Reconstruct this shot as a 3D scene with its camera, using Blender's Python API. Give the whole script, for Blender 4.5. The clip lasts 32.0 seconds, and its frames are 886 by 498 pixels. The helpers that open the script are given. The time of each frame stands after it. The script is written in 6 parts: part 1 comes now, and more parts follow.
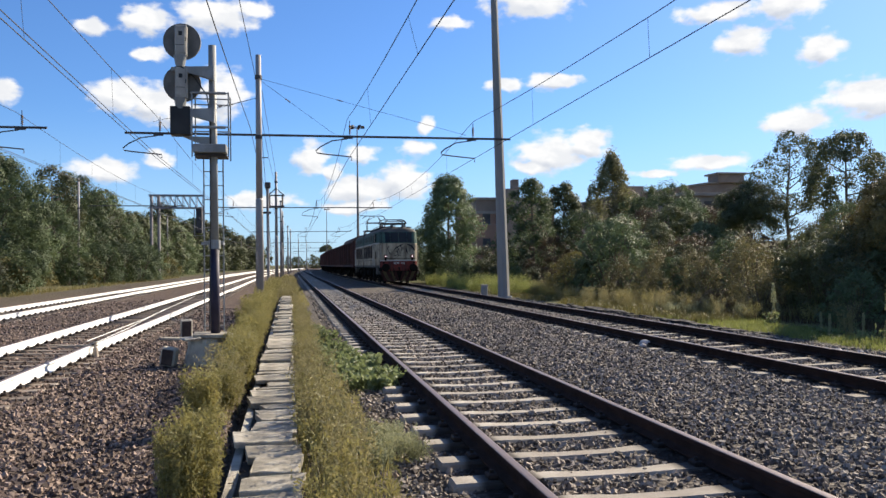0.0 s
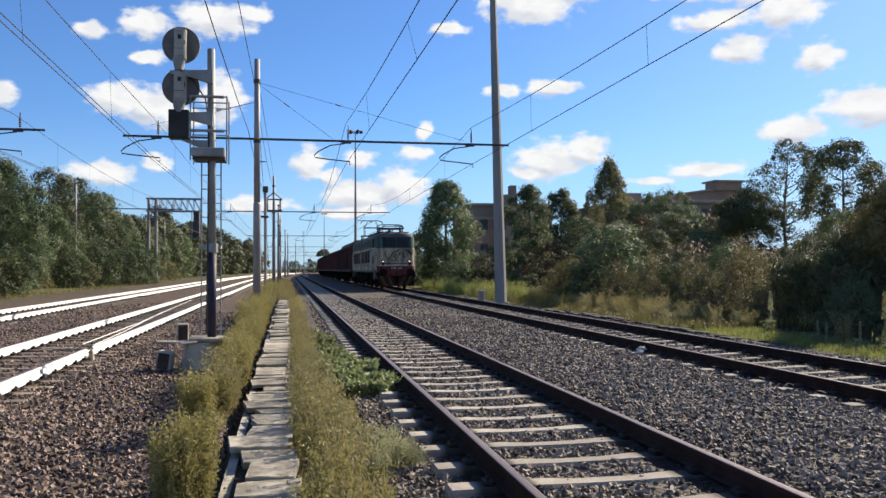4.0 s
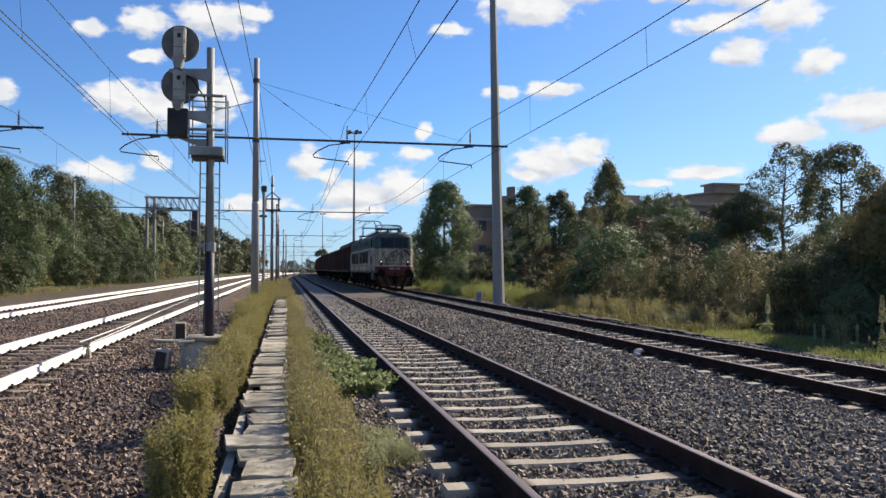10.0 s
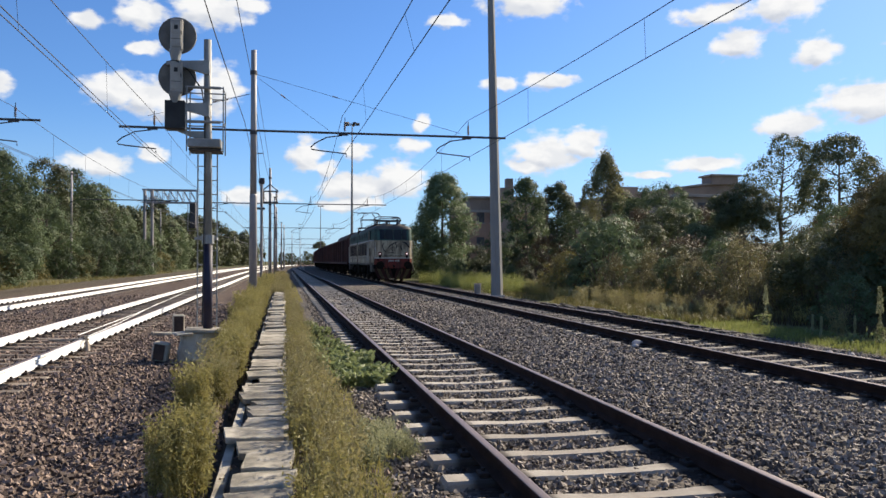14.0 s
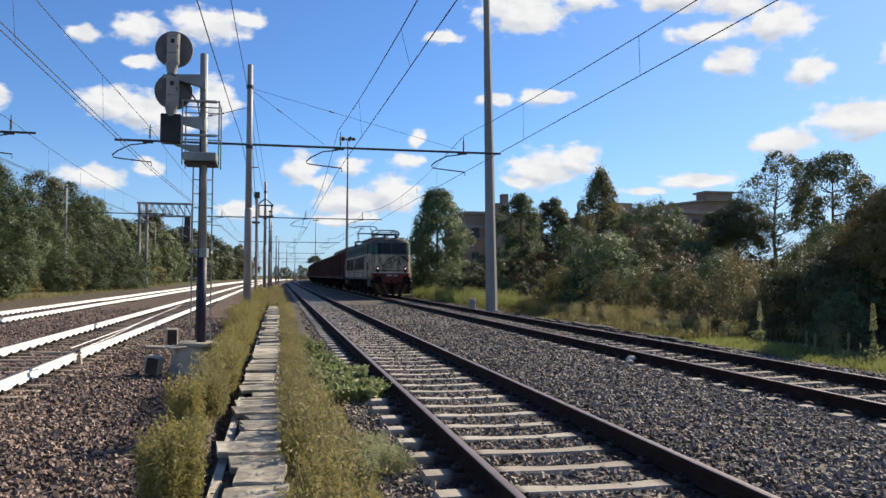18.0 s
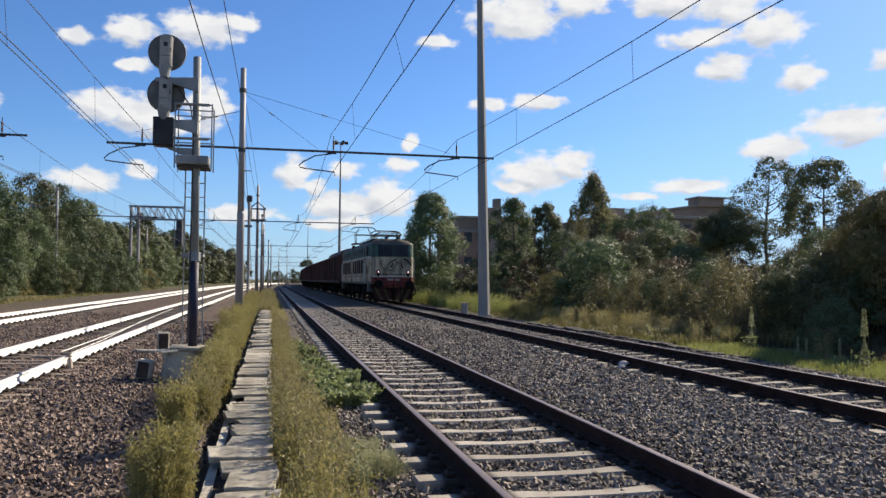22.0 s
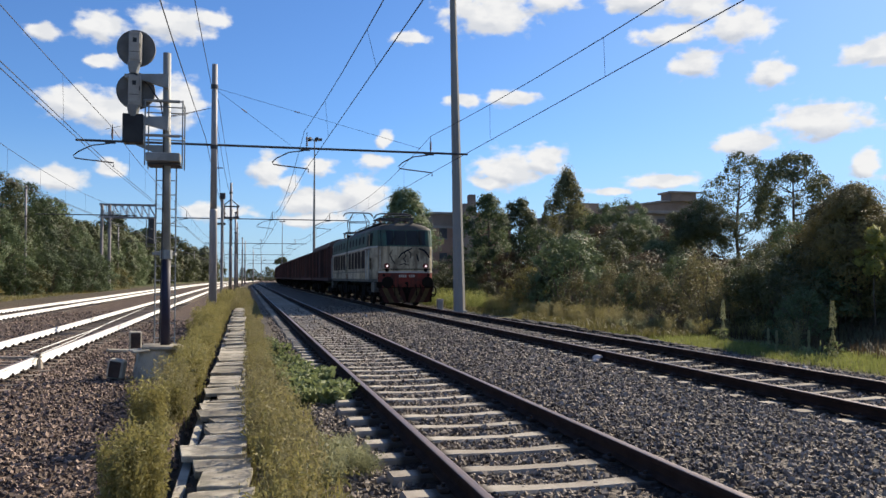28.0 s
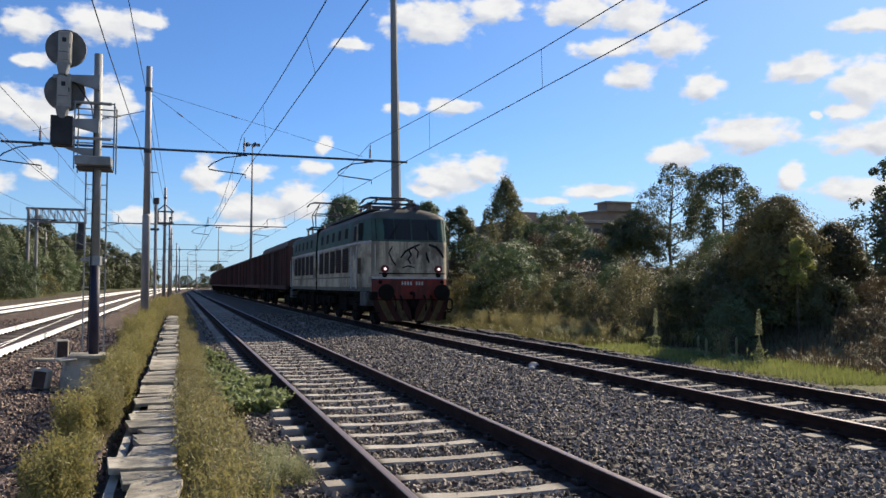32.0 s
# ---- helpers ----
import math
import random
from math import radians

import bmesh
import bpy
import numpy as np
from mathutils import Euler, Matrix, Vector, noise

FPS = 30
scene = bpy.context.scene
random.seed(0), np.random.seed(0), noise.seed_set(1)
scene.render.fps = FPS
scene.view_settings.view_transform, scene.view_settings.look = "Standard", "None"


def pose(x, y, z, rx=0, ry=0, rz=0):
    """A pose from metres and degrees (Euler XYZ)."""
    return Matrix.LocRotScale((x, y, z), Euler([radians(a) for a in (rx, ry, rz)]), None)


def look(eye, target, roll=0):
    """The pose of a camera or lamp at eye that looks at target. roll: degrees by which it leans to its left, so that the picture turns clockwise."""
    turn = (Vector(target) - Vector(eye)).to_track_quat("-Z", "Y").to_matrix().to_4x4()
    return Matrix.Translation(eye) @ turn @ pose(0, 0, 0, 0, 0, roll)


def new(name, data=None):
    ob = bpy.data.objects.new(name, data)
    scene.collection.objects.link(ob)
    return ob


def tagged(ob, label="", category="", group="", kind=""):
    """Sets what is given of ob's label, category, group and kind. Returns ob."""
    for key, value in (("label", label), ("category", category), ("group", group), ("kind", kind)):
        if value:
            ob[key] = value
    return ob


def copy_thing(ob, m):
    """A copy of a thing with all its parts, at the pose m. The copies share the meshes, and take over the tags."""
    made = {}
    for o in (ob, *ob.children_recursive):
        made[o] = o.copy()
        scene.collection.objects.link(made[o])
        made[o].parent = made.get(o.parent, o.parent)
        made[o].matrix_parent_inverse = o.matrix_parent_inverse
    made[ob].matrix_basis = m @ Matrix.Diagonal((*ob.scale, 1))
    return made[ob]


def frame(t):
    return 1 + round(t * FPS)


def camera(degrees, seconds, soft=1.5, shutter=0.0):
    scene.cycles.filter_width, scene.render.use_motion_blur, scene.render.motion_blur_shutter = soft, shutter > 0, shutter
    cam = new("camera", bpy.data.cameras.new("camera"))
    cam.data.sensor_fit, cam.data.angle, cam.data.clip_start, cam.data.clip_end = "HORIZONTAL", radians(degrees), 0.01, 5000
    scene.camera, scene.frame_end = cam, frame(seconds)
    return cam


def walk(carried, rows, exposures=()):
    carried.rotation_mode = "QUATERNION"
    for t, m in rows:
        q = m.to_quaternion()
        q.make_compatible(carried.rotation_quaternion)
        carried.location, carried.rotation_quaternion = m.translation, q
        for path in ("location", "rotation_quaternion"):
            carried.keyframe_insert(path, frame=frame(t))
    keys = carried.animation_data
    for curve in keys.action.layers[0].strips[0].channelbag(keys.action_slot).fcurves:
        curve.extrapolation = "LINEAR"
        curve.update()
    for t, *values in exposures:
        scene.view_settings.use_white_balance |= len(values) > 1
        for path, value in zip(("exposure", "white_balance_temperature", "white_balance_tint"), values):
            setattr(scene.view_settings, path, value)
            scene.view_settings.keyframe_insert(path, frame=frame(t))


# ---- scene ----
# ---- camera ----
cam = camera(57.45, 32.0, soft=1.5)
# seconds, x, y, z, turn, tilt, roll
PATH = [
    (0.0, 0.003, -0.010, 1.463, -10.73, 1.01, -0.69),
    (0.5, -0.001, -0.000, 1.459, -10.93, 0.94, -0.86),
    (1.0, 0.006, -0.016, 1.461, -11.15, 1.08, -0.92),
    (1.5, 0.000, 0.003, 1.459, -11.24, 1.25, -0.63),
    (2.0, 0.004, -0.014, 1.466, -11.44, 1.33, -0.32),
    (2.5, -0.004, -0.009, 1.462, -11.08, 1.26, -0.14),
    (3.0, 0.003, -0.005, 1.464, -10.85, 1.21, -0.19),
    (3.5, 0.001, -0.003, 1.463, -10.92, 1.30, -0.26),
    (5.5, 0.001, -0.004, 1.466, -10.88, 1.48, -0.22),
    (6.0, -0.005, -0.011, 1.464, -10.97, 1.54, -0.06),
    (6.5, -0.000, -0.019, 1.467, -10.94, 1.57, 0.09),
    (7.0, -0.001, 0.004, 1.465, -10.78, 1.70, 0.12),
    (7.5, 0.007, -0.022, 1.462, -10.79, 1.68, 0.08),
    (8.0, 0.001, -0.005, 1.457, -10.81, 1.63, 0.02),
    (8.5, 0.002, -0.010, 1.458, -10.78, 1.64, 0.05),
    (9.0, 0.000, -0.000, 1.460, -10.92, 1.64, -0.00),
    (9.5, 0.006, -0.010, 1.462, -10.93, 1.58, 0.01),
    (10.0, 0.005, -0.010, 1.458, -11.04, 1.45, 0.15),
    (10.5, -0.002, -0.008, 1.459, -11.06, 1.27, 0.05),
    (11.0, 0.002, -0.000, 1.460, -11.00, 1.10, -0.02),
    (11.5, -0.001, -0.003, 1.453, -11.02, 0.97, -0.15),
    (12.0, 0.001, -0.016, 1.462, -11.13, 0.88, -0.03),
    (12.5, -0.005, -0.000, 1.457, -11.24, 0.86, 0.01),
    (13.0, -0.005, 0.008, 1.452, -11.30, 0.77, -0.05),
    (13.5, 0.005, 0.001, 1.457, -11.24, 0.76, 0.04),
    (14.0, 0.000, -0.003, 1.459, -11.18, 0.88, 0.02),
    (14.5, 0.003, -0.014, 1.457, -11.12, 1.02, -0.03),
    (16.5, -0.001, -0.018, 1.452, -11.29, 1.59, -0.05),
    (17.0, 0.003, -0.003, 1.455, -11.37, 1.70, 0.11),
    (17.5, 0.005, -0.021, 1.463, -11.40, 1.79, 0.22),
    (18.0, 0.005, -0.011, 1.453, -11.53, 1.95, 0.33),
    (18.5, 0.007, -0.002, 1.456, -11.57, 1.95, 0.29),
    (19.0, 0.004, -0.000, 1.458, -11.60, 1.93, 0.33),
    (19.5, -0.000, -0.006, 1.456, -11.62, 1.93, 0.36),
    (20.0, 0.005, -0.018, 1.462, -11.60, 1.91, 0.27),
    (20.5, 0.003, -0.015, 1.454, -11.63, 1.99, 0.21),
    (21.0, 0.001, 0.002, 1.455, -11.76, 2.10, 0.24),
    (21.5, 0.005, -0.007, 1.456, -11.90, 2.18, 0.37),
    (22.0, 0.000, -0.000, 1.456, -12.06, 2.26, 0.52),
    (22.5, 0.001, -0.008, 1.454, -12.18, 2.32, 0.56),
    (23.0, 0.005, -0.000, 1.457, -12.24, 2.38, 0.57),
    (23.5, 0.004, -0.015, 1.452, -12.32, 2.39, 0.36),
    (24.0, 0.012, -0.026, 1.460, -12.38, 2.41, 0.27),
    (24.5, 0.008, -0.021, 1.454, -12.46, 2.43, 0.22),
    (25.0, 0.010, -0.025, 1.456, -12.54, 2.40, 0.13),
    (25.5, 0.010, 0.002, 1.456, -12.67, 2.37, 0.18),
    (27.5, 0.016, -0.008, 1.451, -13.53, 2.04, 0.03),
    (28.0, 0.018, -0.008, 1.452, -13.81, 2.00, -0.01),
    (28.5, 0.020, -0.010, 1.449, -14.12, 1.96, 0.00),
    (29.0, 0.019, -0.012, 1.451, -14.56, 1.97, -0.05),
    (29.5, 0.025, -0.014, 1.454, -15.03, 1.99, -0.12),
    (30.0, 0.025, -0.020, 1.454, -15.57, 2.07, -0.15),
    (30.5, 0.035, -0.017, 1.456, -16.12, 2.10, -0.22),
    (31.0, 0.037, -0.033, 1.455, -16.76, 2.24, -0.23),
    (31.5, 0.032, -0.030, 1.455, -17.39, 2.37, -0.04),
    (32.0, 0.036, -0.029, 1.456, -18.10, 2.55, 0.19),
]
walk(cam, [(t, pose(x, y, z, 90 + tilt, 0, turn) @ pose(0, 0, 0, 0, 0, roll)) for t, x, y, z, turn, tilt, roll in PATH], exposures=((0.0, 1.1), (3.0, 1.06), (7.0, 0.94), (12.0, 1.02), (19.0, 0.94), (25.0, 0.92), (32.0, 0.93)))

# ---- sun and sky ----
SUN_AZ, SUN_EL = 60.0, 31.2      # degrees clockwise from +y, and above the horizon
sun_way = Vector((math.sin(radians(SUN_AZ)) * math.cos(radians(SUN_EL)), math.cos(radians(SUN_AZ)) * math.cos(radians(SUN_EL)), math.sin(radians(SUN_EL))))
sun_data = bpy.data.lights.new("sun", "SUN")
sun_data.energy, sun_data.angle, sun_data.color = 4.8, radians(0.55), (1.0, 0.875, 0.69)
sun = new("sun", sun_data)
sun.matrix_world = look(sun_way * 300, (0, 0, 0))

# cumulus clouds: azimuth, elevation, half width, half height, in degrees
CLOUDS = (
    "5 5.3 2.59 1.11;1.5 7.3 1.18 1.17;5 7.8 1.19 0.63;3.1 6.5 0.87 0.55;-11 11.2 2.05 1.11;-8.8 10.8 1.81 1.42;-4.4 11.7 1.58 1.55;-6.7 10.1 2.22 0.73;-9.4 16 1.84 0.95;"
    "-4.8 16.7 2.59 1.28;-2.3 17.4 1.13 0.57;-12.7 15.4 1.15 0.65;-11.9 6.4 1.97 0.77;-8.7 7.1 0.91 0.51;-17.9 10.9 0.94 0.8;-9.2 14 1.07 0.49;-2 4.5 2.7 0.62;4.6 4.1 2.39 0.48;"
    "8 5.8 2 1.27;8.9 8.2 1.36 0.55;9.6 9.6 0.56 0.63;10.5 5.5 0.96 0.4;11.5 16.6 1.34 0.56;17.2 18.2 3.37 1.51;21.6 19.1 1.98 0.93;27.7 18.8 2.72 0.96;31.6 18.2 2.29 1.09;"
    "30 16.3 2.71 0.74;34.2 16.4 2.25 1.3;31.4 14.2 1.69 0.9;36.1 13.3 1.38 1.01;15.2 12.4 1.4 0.47;18.8 12.6 1.92 0.63;18.4 7.5 2.41 1.43;21 8.2 1.69 1.11;17.2 6.7 1.61 0.56;"
    "29.2 6.6 2.59 0.55;34.5 8.9 1.89 0.97;38.9 10 3.04 1.21;41.4 7.2 0.92 0.84;45.4 6.1 2.82 0.79;46.5 16.3 2.38 0.73;42.5 13.9 2.23 0.93;46.1 12.6 2.14 1.64;44.8 11 1.33 0.59;"
    "46.7 9.3 3.55 1.15;43 11 0.34 0.34;25.6 6 1.59 0.32")


class Tree:
    """Short hand for node trees."""

    def __init__(self, tree):
        self.t = tree

    def n(self, kind, ins=None, operation="", use_clamp=False):
        node = self.t.nodes.new(kind)
        if operation:
            node.operation = operation
        if use_clamp:
            node.use_clamp = True
        for key, value in (ins or {}).items():
            sock = node.inputs[key]
            if isinstance(value, bpy.types.NodeSocket):
                self.t.links.new(value, sock)
            else:
                sock.default_value = value
        return node

    def math(self, op, a, b=0.0, c=0.0, clamp=False):
        return self.n("ShaderNodeMath", {0: a, 1: b, 2: c}, operation=op, use_clamp=clamp).outputs[0]

    def vec(self, op, a, b=(0, 0, 0), c=(0, 0, 0)):
        node = self.n("ShaderNodeVectorMath", {0: a, 1: b, 2: c}, operation=op)
        return node.outputs[1 if op in ("LENGTH", "DISTANCE", "DOT_PRODUCT") else 0]

    def noise(self, vec, scale, detail=4.0, rough=0.55):
        return self.n("ShaderNodeTexNoise", {"Vector": vec, "Scale": scale, "Detail": detail, "Roughness": rough})

    def smooth(self, value, a, b, lo=0.0, hi=1.0):
        node = self.n("ShaderNodeMapRange", {0: value, 1: a, 2: b, 3: lo, 4: hi})
        node.interpolation_type = "SMOOTHSTEP"
        return node.outputs[0]

    def mix(self, fac, a, b, kind="MIX"):
        node = self.n("ShaderNodeMix")
        node.data_type, node.blend_type = "RGBA", kind
        for key, value in ((0, fac), (6, a), (7, b)):
            if isinstance(value, bpy.types.NodeSocket):
                self.t.links.new(value, node.inputs[key])
            else:
                node.inputs[key].default_value = value
        return node.outputs[2]


def make_sky():
    world = bpy.data.worlds.new("sky")
    scene.world = world
    world.use_nodes = True
    world.node_tree.nodes.clear()
    k = Tree(world.node_tree)
    sky = k.n("ShaderNodeTexSky")
    sky.sky_type, sky.sun_disc = "NISHITA", False
    sky.sun_elevation, sky.sun_rotation = radians(SUN_EL), radians(SUN_AZ)
    sky.altitude, sky.air_density, sky.dust_density, sky.ozone_density = 100.0, 1.0, 0.35, 3.0
    way = k.n("ShaderNodeTexCoord").outputs["Generated"]
    axes = k.n("ShaderNodeSeparateXYZ", {0: way})
    az = k.math("MULTIPLY", k.math("ARCTAN2", axes.outputs[0], axes.outputs[1]), 57.2958)
    el = k.math("MULTIPLY", k.math("ARCSINE", axes.outputs[2]), 57.2958)
    flat = k.n("ShaderNodeCombineXYZ", {0: az, 1: el, 2: 0.0}).outputs[0]
    wob = k.noise(k.vec("MULTIPLY", flat, (0.8, 1.15, 1)), 0.55, 3.0, 0.5).outputs["Color"]
    spot = k.vec("ADD", flat, k.vec("MULTIPLY", k.vec("SUBTRACT", wob, (0.5, 0.5, 0.5)), (1.5, 1.1, 0)))
    near, under = None, None
    over = k.vec("ADD", spot, (0.45, 0.62, 0))
    for row in CLOUDS.split(";"):
        a, e, w, h = (float(q) for q in row.split())
        d = k.vec("LENGTH", k.vec("MULTIPLY_ADD", spot, (1 / w, 1 / h, 0), (-a / w, -e / h, 0)))
        near = d if near is None else k.math("SMOOTH_MIN", near, d, 0.35)
        u = k.vec("LENGTH", k.vec("MULTIPLY_ADD", over, (1 / w, 1 / h, 0), (-a / w, -e / h, 0)))
        under = u if under is None else k.math("MINIMUM", under, u)
    # ragged edges
    fine = k.noise(k.vec("MULTIPLY", flat, (0.75, 1.2, 1)), 1.1, 5.0, 0.5).outputs["Fac"]
    body = k.math("ADD", k.math("SUBTRACT", 1.0, near), k.math("MULTIPLY", k.math("SUBTRACT", fine, 0.5), 1.5))
    seen = k.smooth(body, -0.22, 0.36)
    # unseen clouds added outside the view, to make the skylight less blue
    wide = k.noise(k.vec("MULTIPLY", flat, (0.05, 0.13, 1)), 1.2, 6.0, 0.6).outputs["Fac"]
    aside = k.smooth(k.math("ABSOLUTE", k.math("SUBTRACT", az, 14.0)), 36.0, 46.0)
    high = k.math("MAXIMUM", aside, k.smooth(el, 19.0, 24.0))
    rest = k.math("MULTIPLY", k.math("MULTIPLY", k.smooth(wide, 0.50, 0.66), high), k.smooth(el, 0.0, 6.0))
    grey = k.smooth(k.noise(k.vec("ADD", k.vec("MULTIPLY", flat, (0.6, 1.0, 1)), (3.0, 0.9, 0)), 0.8, 4.0).outputs["Fac"], 0.42, 0.66)
    shade = k.smooth(k.math("SUBTRACT", near, under), -0.12, 0.5)
    grey = k.math("ADD", k.math("MULTIPLY", grey, 0.28), k.math("MULTIPLY", shade, 0.5), clamp=True)
    white = k.mix(grey, (1.0, 1.0, 1.0, 1), (0.50, 0.56, 0.68, 1))
    blue = k.vec("MULTIPLY", sky.outputs[0], (SKY * 0.66, SKY * 0.95, SKY * 1.35))
    haze = k.math("ADD", k.math("MULTIPLY", k.smooth(el, 11.0, -1.0), 0.55), k.math("MULTIPLY", k.math("MULTIPLY", k.smooth(az, 6.0, 55.0), 0.42), k.smooth(el, 45.0, 18.0)))
    blue = k.mix(haze, blue, (0.50, 0.72, 1.0, 1))
    cloud = k.vec("MULTIPLY", white, (CLOUD, CLOUD, CLOUD))
    # the added clouds are tinted warm grey
    blue = k.mix(k.math("MULTIPLY", rest, 0.5), blue, (0.60, 0.57, 0.52, 1))
    out = k.mix(seen, blue, cloud)
    back = k.n("ShaderNodeBackground", {0: out, 1: 0.483})
    k.t.links.new(back.outputs[0], k.n("ShaderNodeOutputWorld").inputs[0])


SKY, CLOUD = 0.118, 0.98
make_sky()

# ---- materials ----
MATS = {}


def surface(name, colours, scale=4.0, rough=0.7, metal=0.0, bump=0.3, grain=60.0, spread=0.15, stain=None, stain_amount=0.5, island=0.0, obj=0.0, depth=0.01, stretch=(1, 1, 1), spec=0.4, glow=None, rust_and_shade=()):
    """A two-scale procedural surface: colours is (dark, light)."""
    if name in MATS:
        return MATS[name]
    m = bpy.data.materials.new(name)
    m.use_nodes = True
    m.node_tree.nodes.clear()
    k = Tree(m.node_tree)
    at = k.vec("MULTIPLY", k.n("ShaderNodeTexCoord").outputs["Object"], stretch)
    big = k.noise(at, scale, 5.0).outputs["Fac"]
    small = k.noise(at, grain, 4.0, 0.65).outputs["Fac"]
    a, b = ((*c, 1) for c in colours)
    tone = k.math("ADD", k.math("MULTIPLY", big, 0.65), k.math("MULTIPLY", small, 0.35))
    if island:
        tone = k.math("ADD", tone, k.math("MULTIPLY", k.math("SUBTRACT", k.n("ShaderNodeNewGeometry").outputs["Random Per Island"], 0.5), island))
    if obj:
        tone = k.math("ADD", tone, k.math("MULTIPLY", k.math("SUBTRACT", k.n("ShaderNodeObjectInfo").outputs["Random"], 0.5), obj))
    colour = k.mix(k.smooth(tone, 0.5 - spread, 0.5 + spread), a, b)
    if stain:
        mask = k.smooth(k.noise(k.vec("ADD", at, (7.3, 1.1, 4.2)), scale * 0.45, 6.0, 0.65).outputs["Fac"], 0.5, 0.68)
        colour = k.mix(k.math("MULTIPLY", mask, stain_amount), colour, (*stain, 1))
    if rust_and_shade:
        # rusty grime and brake dust along each rail, darkened to paint in its shadow
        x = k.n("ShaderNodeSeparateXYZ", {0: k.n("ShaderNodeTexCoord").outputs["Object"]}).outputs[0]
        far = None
        for mid in rust_and_shade:
            # the right rail's band is wider, for its painted shadow
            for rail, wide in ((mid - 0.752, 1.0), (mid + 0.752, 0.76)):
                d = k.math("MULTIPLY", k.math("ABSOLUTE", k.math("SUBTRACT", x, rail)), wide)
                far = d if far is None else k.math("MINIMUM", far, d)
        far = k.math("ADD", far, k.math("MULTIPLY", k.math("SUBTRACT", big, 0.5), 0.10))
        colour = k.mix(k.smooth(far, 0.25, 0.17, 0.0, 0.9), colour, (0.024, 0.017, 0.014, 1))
    bsdf = k.n("ShaderNodeBsdfPrincipled", {"Base Color": colour, "Roughness": k.smooth(small, 0.2, 0.8, max(rough - 0.12, 0.02), min(rough + 0.12, 1)), "Metallic": metal, "Specular IOR Level": spec})
    if bump:
        lump = k.n("ShaderNodeBump", {"Strength": bump, "Distance": depth, "Height": k.math("ADD", small, k.math("MULTIPLY", big, 0.5))})
        k.t.links.new(lump.outputs[0], bsdf.inputs["Normal"])
    if glow:
        bsdf.inputs["Emission Color"].default_value = (*glow[:3], 1)
        bsdf.inputs["Emission Strength"].default_value = glow[3]
    k.t.links.new(bsdf.outputs[0], k.n("ShaderNodeOutputMaterial").inputs[0])
    MATS[name] = m
    return m


def foliage(name, dark, light, through_light=0.35, patch=0.5):
    m = bpy.data.materials.new(name)
    m.use_nodes = True
    m.node_tree.nodes.clear()
    k = Tree(m.node_tree)
    geo = k.n("ShaderNodeNewGeometry")
    at = k.n("ShaderNodeTexCoord").outputs["Object"]
    tone = k.math("ADD", k.math("MULTIPLY", geo.outputs["Random Per Island"], 0.14), k.math("MULTIPLY", k.noise(at, patch * 1.7, 3.0).outputs["Fac"], 1.05))
    tone = k.math("ADD", tone, k.math("MULTIPLY", k.n("ShaderNodeObjectInfo").outputs["Random"], 0.6))
    colour = k.mix(k.smooth(tone, 0.42, 1.15), (*dark, 1), (*light, 1))
    face = k.n("ShaderNodeBsdfPrincipled", {"Base Color": colour, "Roughness": 0.62, "Specular IOR Level": 0.3})
    thin = k.n("ShaderNodeBsdfTranslucent", {"Color": k.mix(0.5, colour, (*[min(1, c * 1.6) for c in light], 1))})
    both = k.n("ShaderNodeMixShader", {0: through_light * 0.9, 1: face.outputs[0], 2: thin.outputs[0]})
    k.t.links.new(both.outputs[0], k.n("ShaderNodeOutputMaterial").inputs[0])
    return m


